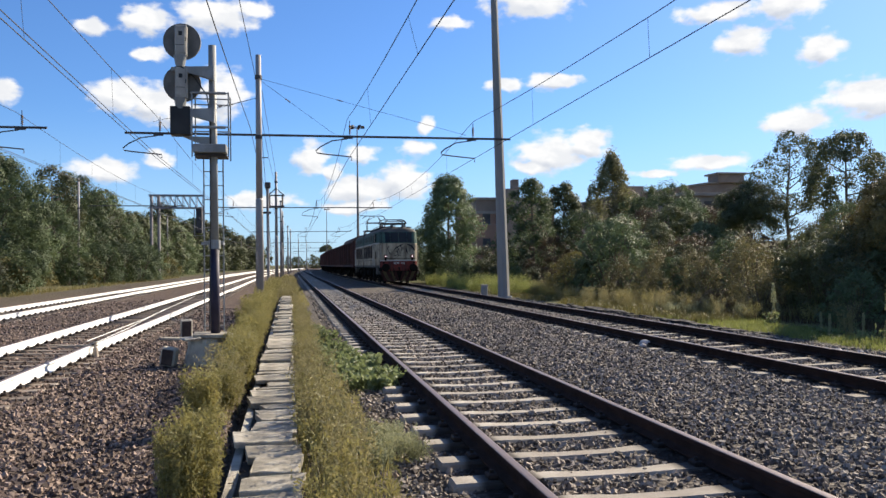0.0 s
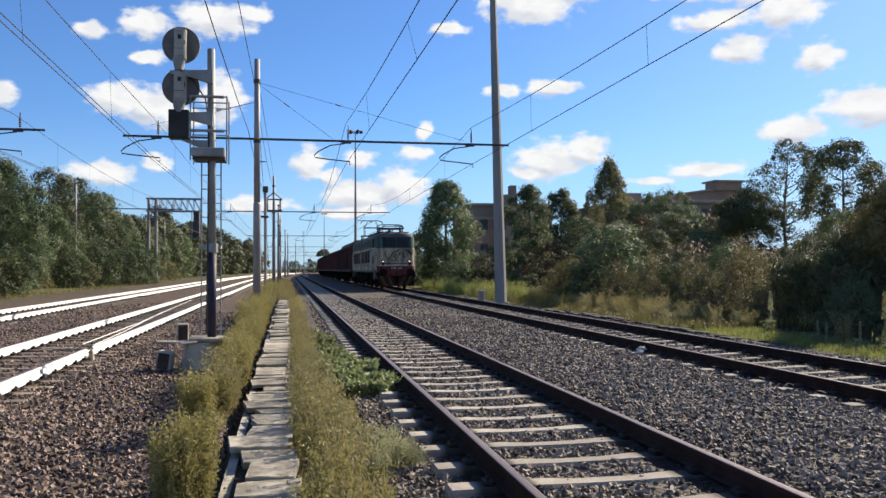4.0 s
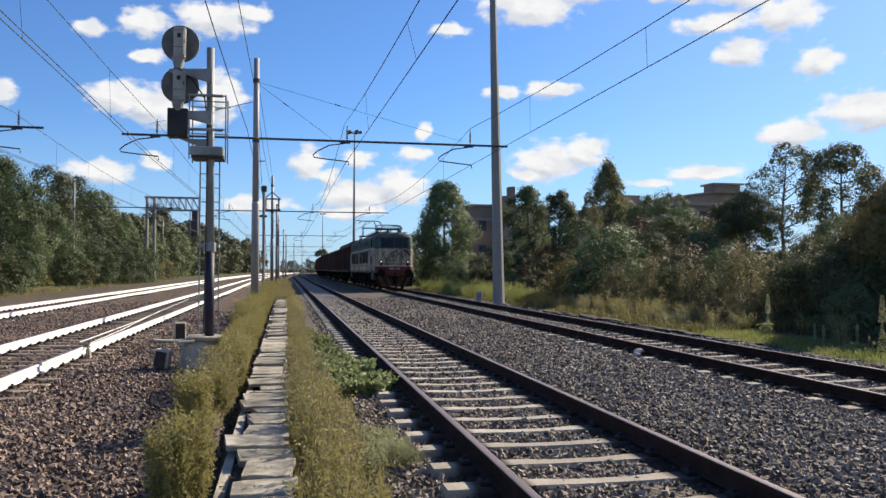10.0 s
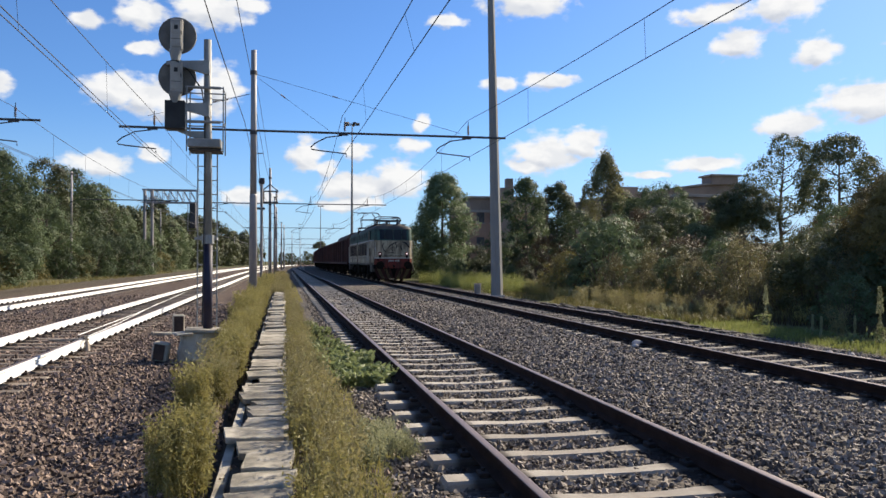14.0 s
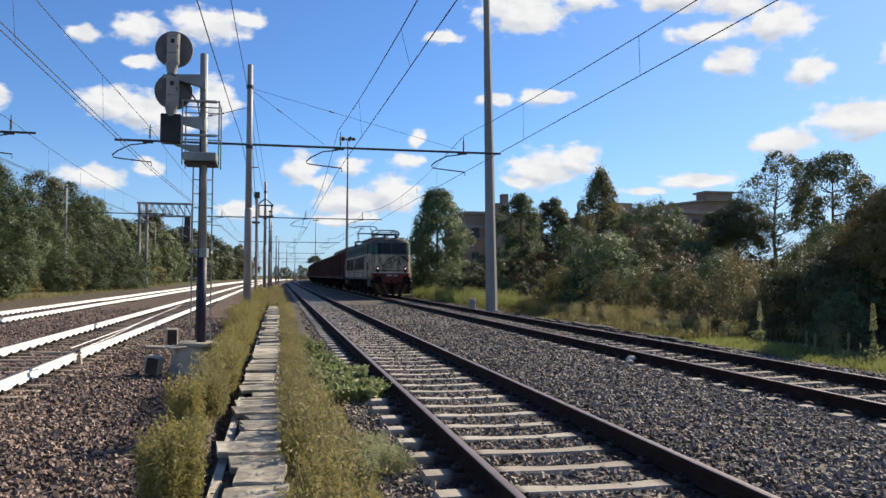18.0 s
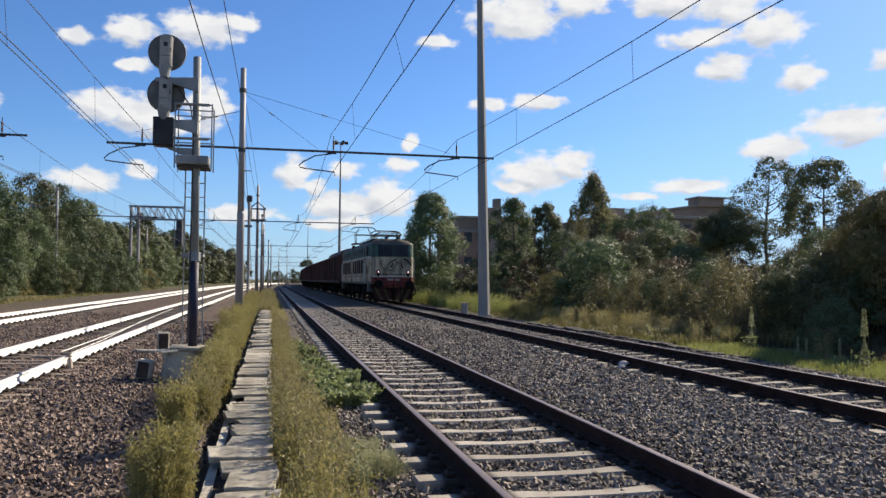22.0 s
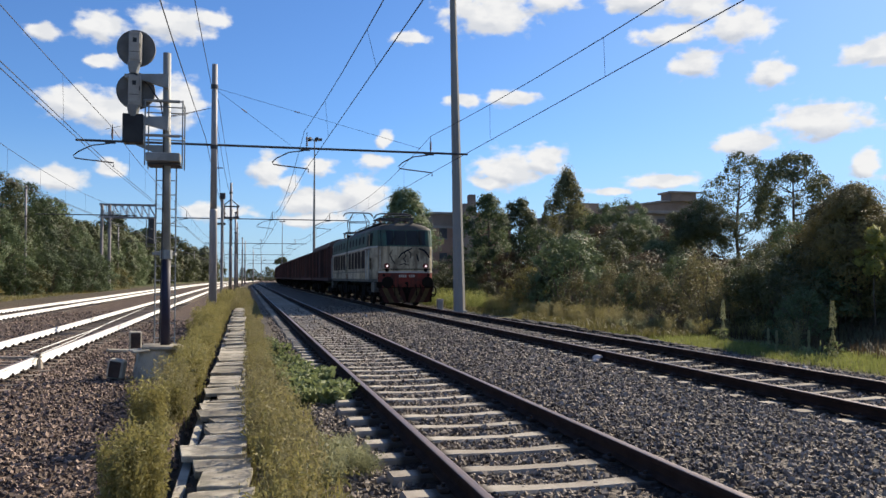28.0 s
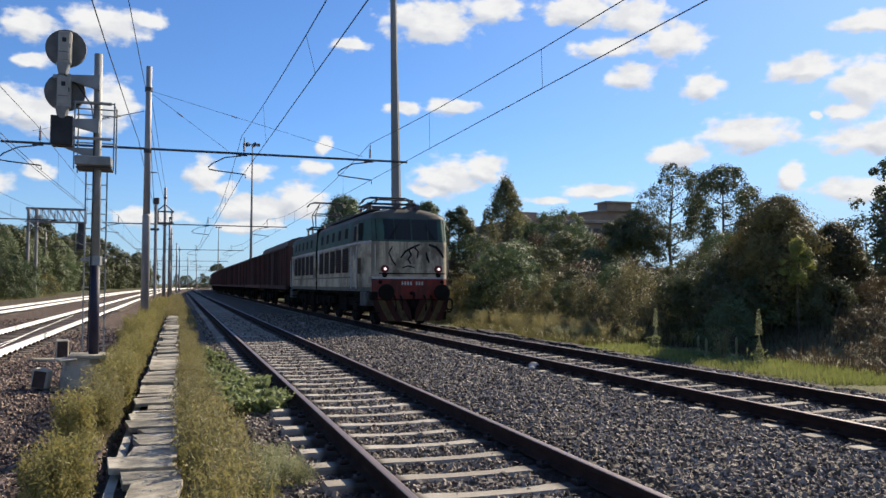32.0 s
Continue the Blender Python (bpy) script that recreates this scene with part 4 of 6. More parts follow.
# ---- trees and bushes ----
def limbs(g, base, top, r0, spread, n, bend=0.25):
    """A tapered trunk with side limbs; returns the ends of the limbs."""
    base, top = Vector(base), Vector(top)
    mid = base.lerp(top, 0.5) + Vector((random.uniform(-bend, bend), random.uniform(-bend, bend), 0))
    g.tube([base, base.lerp(mid, 0.5), mid, mid.lerp(top, 0.6), top], [r0, r0 * 0.8, r0 * 0.62, r0 * 0.4, r0 * 0.12], 7)
    ends = [top]
    for i in range(n):
        t = random.uniform(0.3, 0.92)
        a = random.uniform(0, 2 * math.pi)
        p = base.lerp(mid, t * 2) if t < 0.5 else mid.lerp(top, t * 2 - 1)
        reach = spread * (1.15 - 0.6 * t) * random.uniform(0.6, 1.0)
        e = p + Vector((math.cos(a) * reach, math.sin(a) * reach, reach * random.uniform(0.3, 0.9)))
        m = p.lerp(e, 0.5) + Vector((0, 0, -0.08 * reach))
        g.tube([p, m, e], [r0 * 0.36, r0 * 0.22, r0 * 0.06], 5)
        ends += [e, m.lerp(e, 0.5)]
    return ends


def crown_points(shape, height, radius, low, clumps, leaves, puff):
    """Leaf centres and outward directions, on uneven puffs round a crown."""
    pts, outs = [], []
    lob = [noise.noise((i * 3.7, height, radius)) for i in range(9)]
    tall = {"column": 1.7, "feather": 2.2}.get(shape, 0.85)
    for i in range(clumps):
        t = (i + random.random()) / clumps
        a = random.uniform(0, 2 * math.pi)
        z = low + (height - low) * t
        if shape == "column":
            r = radius * (0.8 + 0.2 * math.sin(math.pi * t)) * (1.0 - t ** 4.0) ** 0.75
        elif shape == "spread":
            r = radius * math.sqrt(random.random())
            z = low + (height - low) * (0.5 + 0.5 * random.random()) * (1 - 0.4 * (r / radius) ** 2)
        elif shape == "dome":
            r = radius * math.sqrt(max(0.0, 1.0 - t ** 2.2)) * (0.86 + 0.14 * min(1.0, t * 4))
        elif shape == "feather":
            r = radius * (1.0 - 0.62 * t ** 2.4)
        else:
            r = radius * math.sin(math.pi * (0.12 + 0.83 * t)) ** 0.65
        r *= 0.9 + (0.2 if shape == "column" else 0.55) * lob[int(a / 6.2832 * 8)] + random.uniform(-0.14, 0.14)
        s = puff * random.uniform(0.55, 1.45)
        d = max(0.0, r - 0.45 * s) * (0.55 + 0.45 * math.sqrt(random.random()))
        c = np.array([math.cos(a) * d, math.sin(a) * d, z - 0.5 * s])
        n = int(1.45 * leaves * random.uniform(0.7, 1.3))
        o = unit(n)
        side = np.array([math.cos(a) * 0.7, math.sin(a) * 0.7, 0.6])
        o = o[o @ side > RNG.uniform(-0.7, 0.1, n)]
        # smaller tufts stand out of each puff
        knob = unit(7)
        near = (o @ knob.T).max(1)
        grow = 0.68 + 0.42 * np.clip((near - 0.5) / 0.5, 0, 1)
        pts.append(c + o * (s, s, s * tall) * (grow * RNG.uniform(0.35, 1.15, len(o)) ** 0.6)[:, None])
        turn = o + knob[(o @ knob.T).argmax(1)] * 0.6
        outs.append(turn + (0, 0, 0.2))
    return np.concatenate(pts), np.concatenate(outs)


def make_tree(name, label, shape, height, radius, low, clumps, leaves, blur, size, leaf, trunk=0.16, slim=0.45, at=None, group="", category="tree", n_limb=9):
    ob = thing(name, label, category, at, group)
    g = Geo()
    limbs(g, (0, 0, -0.3), (0, 0, height * 0.86), trunk, radius * 0.8, n_limb)
    part("trunk", g, BARK, ob, smooth=True)
    pts, out = crown_points(shape, height, radius, low, clumps, leaves, blur)
    up = pts[:, 2] > 0.02
    tagged(part("crown", raw_mesh("crown", *leaf_cards(pts[up], size * 1.08, slim * 1.15, 0.0, out[up], 0.2), leaf), leaf, ob), kind="stuff")
    return ob


def spot(x, y, turn=0.0, size=1.0, tall=1.0, sink=0.0):
    x += bend(y)
    return pose(x, y, ground_z(x, y) - sink, 0, 0, turn) @ Matrix.Diagonal((size, size, size * tall, 1))


def build_trees():
    # right of the line
    make_tree("broadleaf_tree", "leafy green broadleaf tree beside the siding", "round", 7.7, 2.75, 0.0, 240, 130, 0.65, 0.08, LEAF_F, at=spot(11.25, 57.0), n_limb=14)
    make_tree("ivy_tree", "narrow tree overgrown with ivy", "round", 6.3, 1.75, 0.0, 120, 130, 0.5, 0.07, LEAF_F, at=spot(14.4, 47.0))
    make_tree("broadleaf_tree", "dark slender broadleaf tree with a bare trunk on the bank", "round", 6.3, 1.45, 2.4, 80, 130, 0.5, 0.075, LEAF_B, at=spot(18.2, 52.0), n_limb=12)
    make_tree("poplar", "tall pointed poplar standing above the scrub", "column", 8.35, 2.2, 0.6, 170, 110, 0.5, 0.08, LEAF_H, at=spot(22.9, 55.0))
    make_tree("pine", "dark rounded pine on the bank", "spread", 4.9, 2.3, 0.6, 150, 180, 0.45, 0.06, LEAF_B, slim=0.25, at=spot(22.4, 36.5))
    make_tree("pine", "low spreading bright green pine in front of the building", "spread", 6.3, 3.6, 0.6, 170, 170, 0.55, 0.07, LEAF_F, slim=0.25, at=spot(25.2, 51.0))
    make_tree("eucalyptus", "sparse eucalyptus with see-through crown against the sky", "round", 7.0, 2.1, 3.2, 95, 85, 0.42, 0.06, LEAF_B, 0.12, 0.4, spot(25.4, 37.5), n_limb=22)
    make_tree("eucalyptus", "dark eucalyptus beside a sparser one", "round", 6.0, 2.1, 2.6, 115, 110, 0.46, 0.06, LEAF_B, 0.11, 0.4, spot(24.4, 32.0), n_limb=18)
    make_tree("tamarisk", "dark feathery tamarisk at the foot of the bank", "dome", 3.0, 1.5, 0.0, 240, 260, 0.42, 0.04, LEAF_G, slim=0.3, at=spot(13.8, 15.9))
    make_tree("tamarisk", "dark feathery tamarisk on the slope", "dome", 2.6, 1.35, 0.0, 150, 230, 0.4, 0.042, LEAF_G, slim=0.3, at=spot(15.6, 18.6))
    make_tree("tamarisk", "low dark tamarisk among dry scrub", "dome", 1.9, 0.95, 0.0, 100, 220, 0.32, 0.04, LEAF_G, slim=0.3, at=spot(14.9, 15.4))
    make_tree("sapling", "bright yellow-green sapling in front of dark trees", "round", 2.1, 0.34, 1.2, 24, 120, 0.15, 0.03, LEAF_Y, 0.018, at=spot(12.7, 14.1), n_limb=6)
    make_tree("broadleaf_tree", "sparse dark tree reaching over the slope", "round", 3.6, 1.1, 1.5, 36, 90, 0.3, 0.055, LEAF_B, at=spot(20.9, 19.2), n_limb=14)
    make_tree("umbrella_pine", "umbrella pine with a flat dark crown far along the line", "spread", 10.2, 3.1, 6.0, 70, 80, 0.8, 0.22, LEAF_B, 0.3, 0.3, spot(5.0, 335.0))
    big = make_tree("roadside_tree", "tall broad dark green tree at the edge of the woods", "round", 8.2, 3.3, 0.0, 260, 130, 0.75, 0.08, LEAF_A, 0.2, at=spot(-16.8, 50.0), n_limb=14)
    # woods along the main line and far off
    kinds = []
    for label, h, r, leaf in (("leafy green roadside tree in the woods", 7.5, 3.2, LEAF_A), ("dark dense tree in the woods", 6.6, 3.0, LEAF_B), ("fresh green bushy tree in the woods", 6.0, 3.3, LEAF_F), ("tall dark tree in the woods", 8.6, 3.0, LEAF_B), ("brownish thicket tree on the bank", 6.4, 3.4, LEAF_D)):
        kinds.append(make_tree("woodland_tree", label, "round", h, r, 0.0, 105, 105, 0.8, 0.09, leaf, at=pose(0, 0, -60), group="trees along the main line"))
    plain = [make_tree("woodland_tree", "distant green tree in the woods", "round", h, 3.1, 0.0, 60, 45, 0.75, 0.2, leaf, at=pose(0, 0, -60), group="trees along the main line") for h, leaf in ((7.6, LEAF_A), (7.0, LEAF_B))]
    spots = []
    y = 33.0
    while y < 330:
        for row, x in ((0, -20.8), (1, -25.5)):
            if row == 0 and y < 52:
                continue
            spots.append((x + random.uniform(-1.6, 1.2), y + random.uniform(-1.5, 1.5), random.uniform(0.85, 1.15) * (1.05 if y < 55 else min(1.45, 0.98 + 0.006 * (y - 60))) * (1.0 if row == 0 else 0.92)))
        y += 4.6 if y < 120 else 8.0
    for i, (x, yy, s) in enumerate(spots):
        copy_thing(kinds[(i * 7 + i // 3) % 4] if yy < 105 and x > -21.5 else plain[i % 2], spot(x, yy, i * 77.0, s, random.uniform(0.72, 1.15)))
    for x, yy, s in ((13, 75, 0.8), (14, 88, 0.85), (13.5, 104, 0.9), (15, 125, 1.0), (14, 150, 1.0), (16, 180, 1.1), (12, 235, 0.9), (12, 300, 1.1), (14, 270, 1.0), (28, 64, 0.68), (32, 60, 0.68), (35, 60, 0.45), (41, 50, 0.6), (34, 34, 0.42), (37, 37, 0.45), (33, 31, 0.38), (36, 33, 0.5)):
        copy_thing(plain[int(x + yy) % 2], spot(x, yy, x * 31 + yy, s, 0.8))
    for x, yy, s in ((21.5, 73, 0.66), (25, 72, 0.64), (29, 71, 0.62), (23.2, 56, 0.55), (27.8, 52.5, 0.5), (28.4, 48.5, 0.5), (20.2, 50, 0.5), (16.4, 53, 0.5), (19.4, 44, 0.42)):
        copy_thing(kinds[int(x * 2 + yy) % 3], spot(x, yy, x * 31 + yy, s, 0.85))
    for i, (x, yy, s) in enumerate(((14.6, 43.5, 0.48), (16.2, 43.4, 0.6), (17.4, 40.6, 0.58), (18.7, 43.0, 0.64), (20.0, 40.4, 0.62), (20.6, 44.5, 0.66), (21.8, 41.8, 0.62), (23.6, 43.0, 0.62), (24.0, 40.6, 0.5), (22.0, 29.0, 0.42), (19.6, 35.6, 0.45), (17.6, 36.6, 0.45), (18.4, 24.5, 0.36), (17.0, 22.4, 0.34))):
        copy_thing(kinds[(4, 0, 4, 2, 1, 4, 0)[i % 7]], spot(x, yy, x * 31 + yy, s, 0.9))
    for i in range(9):
        copy_thing(kinds[1 if i % 2 else 3], spot(-14.0 + 2.6 * i, 378.0 + 5 * math.sin(i * 2.0), i * 50.0, 0.85 + 0.2 * math.sin(i * 1.7), 0.8))
    for x, yy, s in ((-21.5, 65, 1.0), (-23.5, 60, 1.0), (-21.5, 57, 0.9), (-20, 44, 1.1), (-21.5, 80, 1.05), (-21, 95, 1.1), (-20.5, 108, 1.2), (-20.0, 120, 1.25), (-19.5, 134, 1.35), (-19.5, 148, 1.4)):
        copy_thing(kinds[3 if yy % 2 else 2], spot(x, yy, x * 31 + yy, s, 1.0))
    for ob in kinds + plain:
        for o in (*ob.children_recursive, ob):
            bpy.data.objects.remove(o)


def build_bushes():
    kinds = []
    for label, h, r, leaf, size in (("scrubby olive bush on the railway bank", 2.1, 1.5, LEAF_C, 0.05), ("dry brownish bramble bush", 1.7, 1.6, LEAF_D, 0.045), ("green bush on the railway bank", 2.4, 1.4, LEAF_A, 0.05), ("dark dense bush in shade", 2.2, 1.7, LEAF_B, 0.05), ("pale sage green bush beside the verge", 2.1, 1.1, LEAF_E, 0.036)):
        ob = thing("bush", label, "bush", pose(0, 0, -80), "bushes on the bank")
        g = Geo()
        for i in range(9):
            a, d = i * 0.7, random.uniform(0.2, 0.9) * r
            g.tube([(0.1 * math.cos(a), 0.1 * math.sin(a), -0.1), (0.5 * d * math.cos(a), 0.5 * d * math.sin(a), h * 0.45), (d * math.cos(a), d * math.sin(a), h * random.uniform(0.7, 0.95))], [0.022, 0.014, 0.004], 4)
        part("stem_frame", g, BARK, ob)
        pts, out = crown_points("feather" if leaf is LEAF_E else "round", h, r, 0.0, 64, 62, 0.36 if leaf is not LEAF_E else 0.25)
        up = pts[:, 2] > 0.02
        tagged(part("foliage", raw_mesh("foliage", *leaf_cards(pts[up], size * 1.25, 0.42, 0.0, out[up], 0.22), leaf), leaf, ob), kind="stuff")
        kinds.append(ob)
    # the bank to the right: nearer rows low, farther rows taller
    n = 0
    for y0 in range(9, 62, 2):
        for x0, s in ((11.6, 0.5), (13.2, 0.75), (15.4, 0.9), (18.4, 0.85)):
            n += 1
            if (x0 < 12 and (y0 < 15 or n % 8 < 5)) or (x0 > 18 and y0 % 4 == 1) or (x0 == 13.2 and y0 % 4 == 1):
                continue
            if (38 < y0 < 46 and 12.5 < x0 < 17) or (y0 < 19 and x0 > 15) or (y0 < 12 and x0 < 15):
                continue
            x, y = x0 + random.uniform(-0.9, 0.9), y0 + random.uniform(-1.0, 1.0)
            dark = (18 < y < 25 and x > 14.5) or (x0 == 15.4 and n % 3)
            pick = 3 if dark or random.random() < 0.34 else random.choice((0, 0, 1, 1, 2, 2))
            copy_thing(kinds[pick], spot(x, y, random.uniform(0, 360), s * random.uniform(0.75, 1.2), random.uniform(0.8, 1.15), 0.1))
    for x, y, s, k in ((15.2, 12.6, 0.55, 1), (16.4, 13.8, 0.6, 1), (14.4, 13.6, 0.5, 1), (17.6, 15.2, 0.6, 1), (13.6, 14.2, 0.5, 3), (18.6, 16.6, 0.55, 1), (13.2, 12.8, 0.4, 1), (12.2, 11.6, 0.35, 1), (14.2, 16.8, 0.9, 3), (15.0, 11.4, 0.45, 1), (13.6, 10.8, 0.4, 1), (12.9, 16.2, 0.7, 3), (13.2, 18.0, 0.8, 3), (14.6, 19.6, 0.9, 3),
                       (12.2, 19.8, 0.95, 4), (11.7, 18.6, 0.6, 4), (12.7, 21.0, 0.85, 4), (11.9, 21.8, 0.7, 4), (12.9, 27.0, 0.9, 4), (12.2, 28.4, 0.8, 4), (13.6, 25.8, 0.8, 4), (12.0, 25.2, 0.55, 4), (12.8, 30.8, 1.35, 2), (13.6, 32.4, 1.4, 2), (12.2, 33.5, 1.0, 0), (16.6, 31.5, 1.25, 1), (18.0, 33.5, 1.3, 1), (17.2, 29.0, 1.15, 1), (19.2, 31.0, 1.2, 1), (15.4, 36.0, 1.2, 3)):
        copy_thing(kinds[k], spot(x, y, x * y * 9, s, 0.95, 0.1))
    for y0 in range(40, 130, 3):
        copy_thing(kinds[(0, 2, 3)[n % 3]], spot((-15.8 if y0 < 50 else -19.2 if y0 < 68 else -17.2) + random.uniform(-0.7, 0.6), y0, n * 50.0, random.uniform(0.85, 1.4), random.uniform(0.8, 1.1), 0.1))
        n += 1
    for x, y, s in ((-14.6, 84, 1.6), (-15.4, 88, 1.9), (-15.6, 80, 1.7), (-14.9, 91.5, 1.7), (-16.4, 76, 1.6)):
        copy_thing(kinds[2], spot(x, y, x * y, s, 0.95))
    for x, y, s in ((10.4, 52, 0.8), (10.2, 48, 0.7), (10.8, 61, 1.0), (11, 66, 1.1), (11, 72, 1.2), (10.5, 80, 1.2), (11, 90, 1.3)):
        copy_thing(kinds[2], spot(x, y, x * y, s))
    for ob in kinds:
        for o in (*ob.children_recursive, ob):
            bpy.data.objects.remove(o)


build_trees()
build_bushes()


# ---- buildings ----
REDBRICK = surface("reddish_brick", ((0.27, 0.15, 0.105), (0.38, 0.23, 0.165)), 0.4, 0.9, 0, 0.3, 6, 0.2, (0.3, 0.22, 0.17), 0.6)
BRICKWALL = surface("brown_render", ((0.21, 0.155, 0.125), (0.30, 0.225, 0.18)), 0.4, 0.9, 0, 0.3, 6, 0.2, (0.15, 0.12, 0.1), 0.5)
GREYWALL = surface("grey_render", ((0.21, 0.175, 0.15), (0.28, 0.24, 0.205)), 0.4, 0.9, 0, 0.3, 6, 0.2)
ROOF = surface("roof_edge", ((0.24, 0.205, 0.18), (0.33, 0.29, 0.255)), 0.6, 0.9, 0, 0.3, 6, 0.2)


def build_houses():
    # long works building on the hill, seen above the trees
    ob = thing("works_building", "long brown flat-roofed works building on the hill", "building")
    part("wall", Geo().box(61, 70, 118, 138, 3, 11.6), GREYWALL, ob)
    part("roof_slab", Geo().box(60.4, 70.6, 117.2, 138.8, 11.6, 12.1, 0.05), ROOF, ob)
    part("roof_hall", Geo().prism([(60, 3), (60, 13.4), (65, 14.0), (79, 16.0), (87, 16.2), (87, 3)], 142, 165), BRICKWALL, ob, "higher hall with a sloping roof")
    part("roof_slab", Geo().prism([(59.7, 13.5), (59.7, 13.8), (65, 14.4), (79, 16.4), (87.4, 16.6), (87.4, 16.25), (79, 16.05), (65, 14.05)], 141.6, 165.4), ROOF, ob)
    part("roof_house", Geo().box(80.2, 85.6, 141, 145, 16.2, 17.75), BRICKWALL, ob, "roof-top machine house")
    part("roof_house_slab", Geo().box(79.7, 86.1, 140.5, 145.5, 17.75, 18.1, 0.05), ROOF, ob)
    part("roof_block", Geo().box(61.5, 65.0, 141, 148, 13.5, 15.4), BRICKWALL, ob)
    for i in range(3):
        x = 61.8 + 2.8 * i
        w = part("window", Geo().box(x, x + 2.2, 117.9, 118.02, 9.0, 10.8), DARKSTEEL, ob, "dark strip window")
        part("sill", Geo().box(x - 0.1, x + 2.3, 117.7, 117.95, 8.85, 9.0), ROOF, w)
    # brown house beside the chimney
    ob = thing("brick_building", "brown rendered building with a tall square chimney", "building")
    part("wall", Geo().box(21.4, 31.0, 92, 104, 0, 7.2), REDBRICK, ob, "reddish brick wall")
    part("upper_wall", Geo().box(21.4, 31.0, 92, 104, 7.2, 8.8), BRICKWALL, ob)
    part("roof", Geo().box(21.1, 31.3, 91.7, 104.3, 8.8, 9.1, 0.04), ROOF, ob)
    part("cornice", Geo().box(21.3, 31.1, 91.85, 92.0, 7.2, 7.5), ROOF, ob)
    part("tower", Geo().box(24.7, 26.2, 90.2, 92.0, 0, 10.0), BRICKWALL, ob, "grey stair tower")
    part("chimney", Geo().box(25.5, 26.2, 90.5, 91.7, 10.0, 11.1), BRICKWALL, ob)
    for i in range(2):
        for z in (3.0, 6.0):
            w = part("window", Geo().box(22.2 + 1.6 * i, 23.1 + 1.6 * i, 91.93, 92.02, z, z + 1.3), DARKSTEEL, ob, "dark window")
            part("sill", Geo().box(22.1 + 1.6 * i, 23.2 + 1.6 * i, 91.8, 91.99, z - 0.12, z), ROOF, w)


build_houses()

# ---- the train ----
def grimy_paint(name, dark, light, dirt, amount):
    """Old paint with patches of grime and run-down streaks of dirt."""
    m = surface(name, (dark, light), 1.1, 0.6, 0, 0.12, 30, 0.3, spec=0.22)
    k = Tree(m.node_tree)
    bsdf = next(n for n in m.node_tree.nodes if n.type == "BSDF_PRINCIPLED")
    old = bsdf.inputs["Base Color"].links[0].from_socket
    at = k.n("ShaderNodeTexCoord").outputs["Object"]
    run = k.smooth(k.noise(k.vec("MULTIPLY", at, (7.0, 3.5, 0.5)), 1.0, 4.0, 0.6).outputs["Fac"], 0.44, 0.66)
    patch = k.smooth(k.noise(k.vec("MULTIPLY", at, (1.5, 0.8, 1.1)), 1.0, 6.0, 0.65).outputs["Fac"], 0.42, 0.62)
    fine = k.smooth(k.noise(k.vec("MULTIPLY", at, (20.0, 14.0, 3.0)), 1.0, 4.0, 0.7).outputs["Fac"], 0.5, 0.75)
    mask = k.math("MULTIPLY", k.math("MAXIMUM", k.math("MULTIPLY", run, 0.8), k.math("MAXIMUM", patch, k.math("MULTIPLY", fine, 0.6))), amount)
    k.t.links.new(k.mix(mask, old, (*dirt, 1)), bsdf.inputs["Base Color"])
    return m


CREAM = grimy_paint("dirty_cream_paint", (0.38, 0.315, 0.215), (0.60, 0.52, 0.375), (0.07, 0.05, 0.034), 0.8)
TEAL = grimy_paint("faded_teal_paint", (0.028, 0.078, 0.062), (0.062, 0.135, 0.105), (0.05, 0.042, 0.032), 0.75)
REDPAINT = grimy_paint("dull_red_paint", (0.13, 0.02, 0.014), (0.24, 0.04, 0.027), (0.035, 0.02, 0.016), 0.75)
ROOFGREY = surface("sooty_roof", ((0.06, 0.052, 0.042), (0.13, 0.115, 0.095)), 1.5, 0.75, 0, 0.2, 30, 0.25)
UNDER = surface("grimy_underframe", ((0.007, 0.006, 0.005), (0.019, 0.0155, 0.013)), 3.0, 0.9, 0.0, 0.3, 40, 0.25, spec=0.06)
GLASS = surface("cab_glass", ((0.010, 0.012, 0.014), (0.02, 0.022, 0.024)), 1.0, 0.16, 0, 0.0, 20, 0.3, spec=0.28)
GRILLE = surface("grille_grey", ((0.055, 0.052, 0.045), (0.11, 0.105, 0.092)), 3.0, 0.6, 0.2, 0.2)
PANE = surface("grimy_pane", ((0.008, 0.009, 0.009), (0.018, 0.018, 0.017)), 2.0, 0.7, 0, 0.0, 20, 0.3, spec=0.08)
LOUVRE = surface("grimy_louvre", ((0.03, 0.02, 0.017), (0.07, 0.046, 0.038)), 2.0, 0.8, 0, 0.2, 30, 0.3, spec=0.1)
OCHRE = surface("worn_ochre_stripe", ((0.05, 0.036, 0.017), (0.11, 0.078, 0.034)), 5.0, 0.7, 0, 0.2, 40, 0.3, (0.03, 0.02, 0.015), 0.9, spec=0.15)
PLOUGHRED = surface("worn_red_stripe", ((0.022, 0.009, 0.007), (0.055, 0.016, 0.012)), 3.0, 0.7, 0, 0.2, 40, 0.3, (0.025, 0.018, 0.014), 0.9, spec=0.15)
WHITELINE = surface("white_stripe", ((0.36, 0.35, 0.32), (0.5, 0.49, 0.46)), 3.0, 0.6, 0, 0.1)
SPRAY = surface("black_spray", ((0.008, 0.009, 0.012), (0.018, 0.018, 0.024)), 4.0, 0.8, 0, 0, spec=0.1)
LIT = surface("headlight_lit", ((0.9, 0.85, 0.8), (1.0, 0.95, 0.9)), 3.0, 0.3, 0, 0, glow=(1.0, 0.72, 0.68, 0.6))
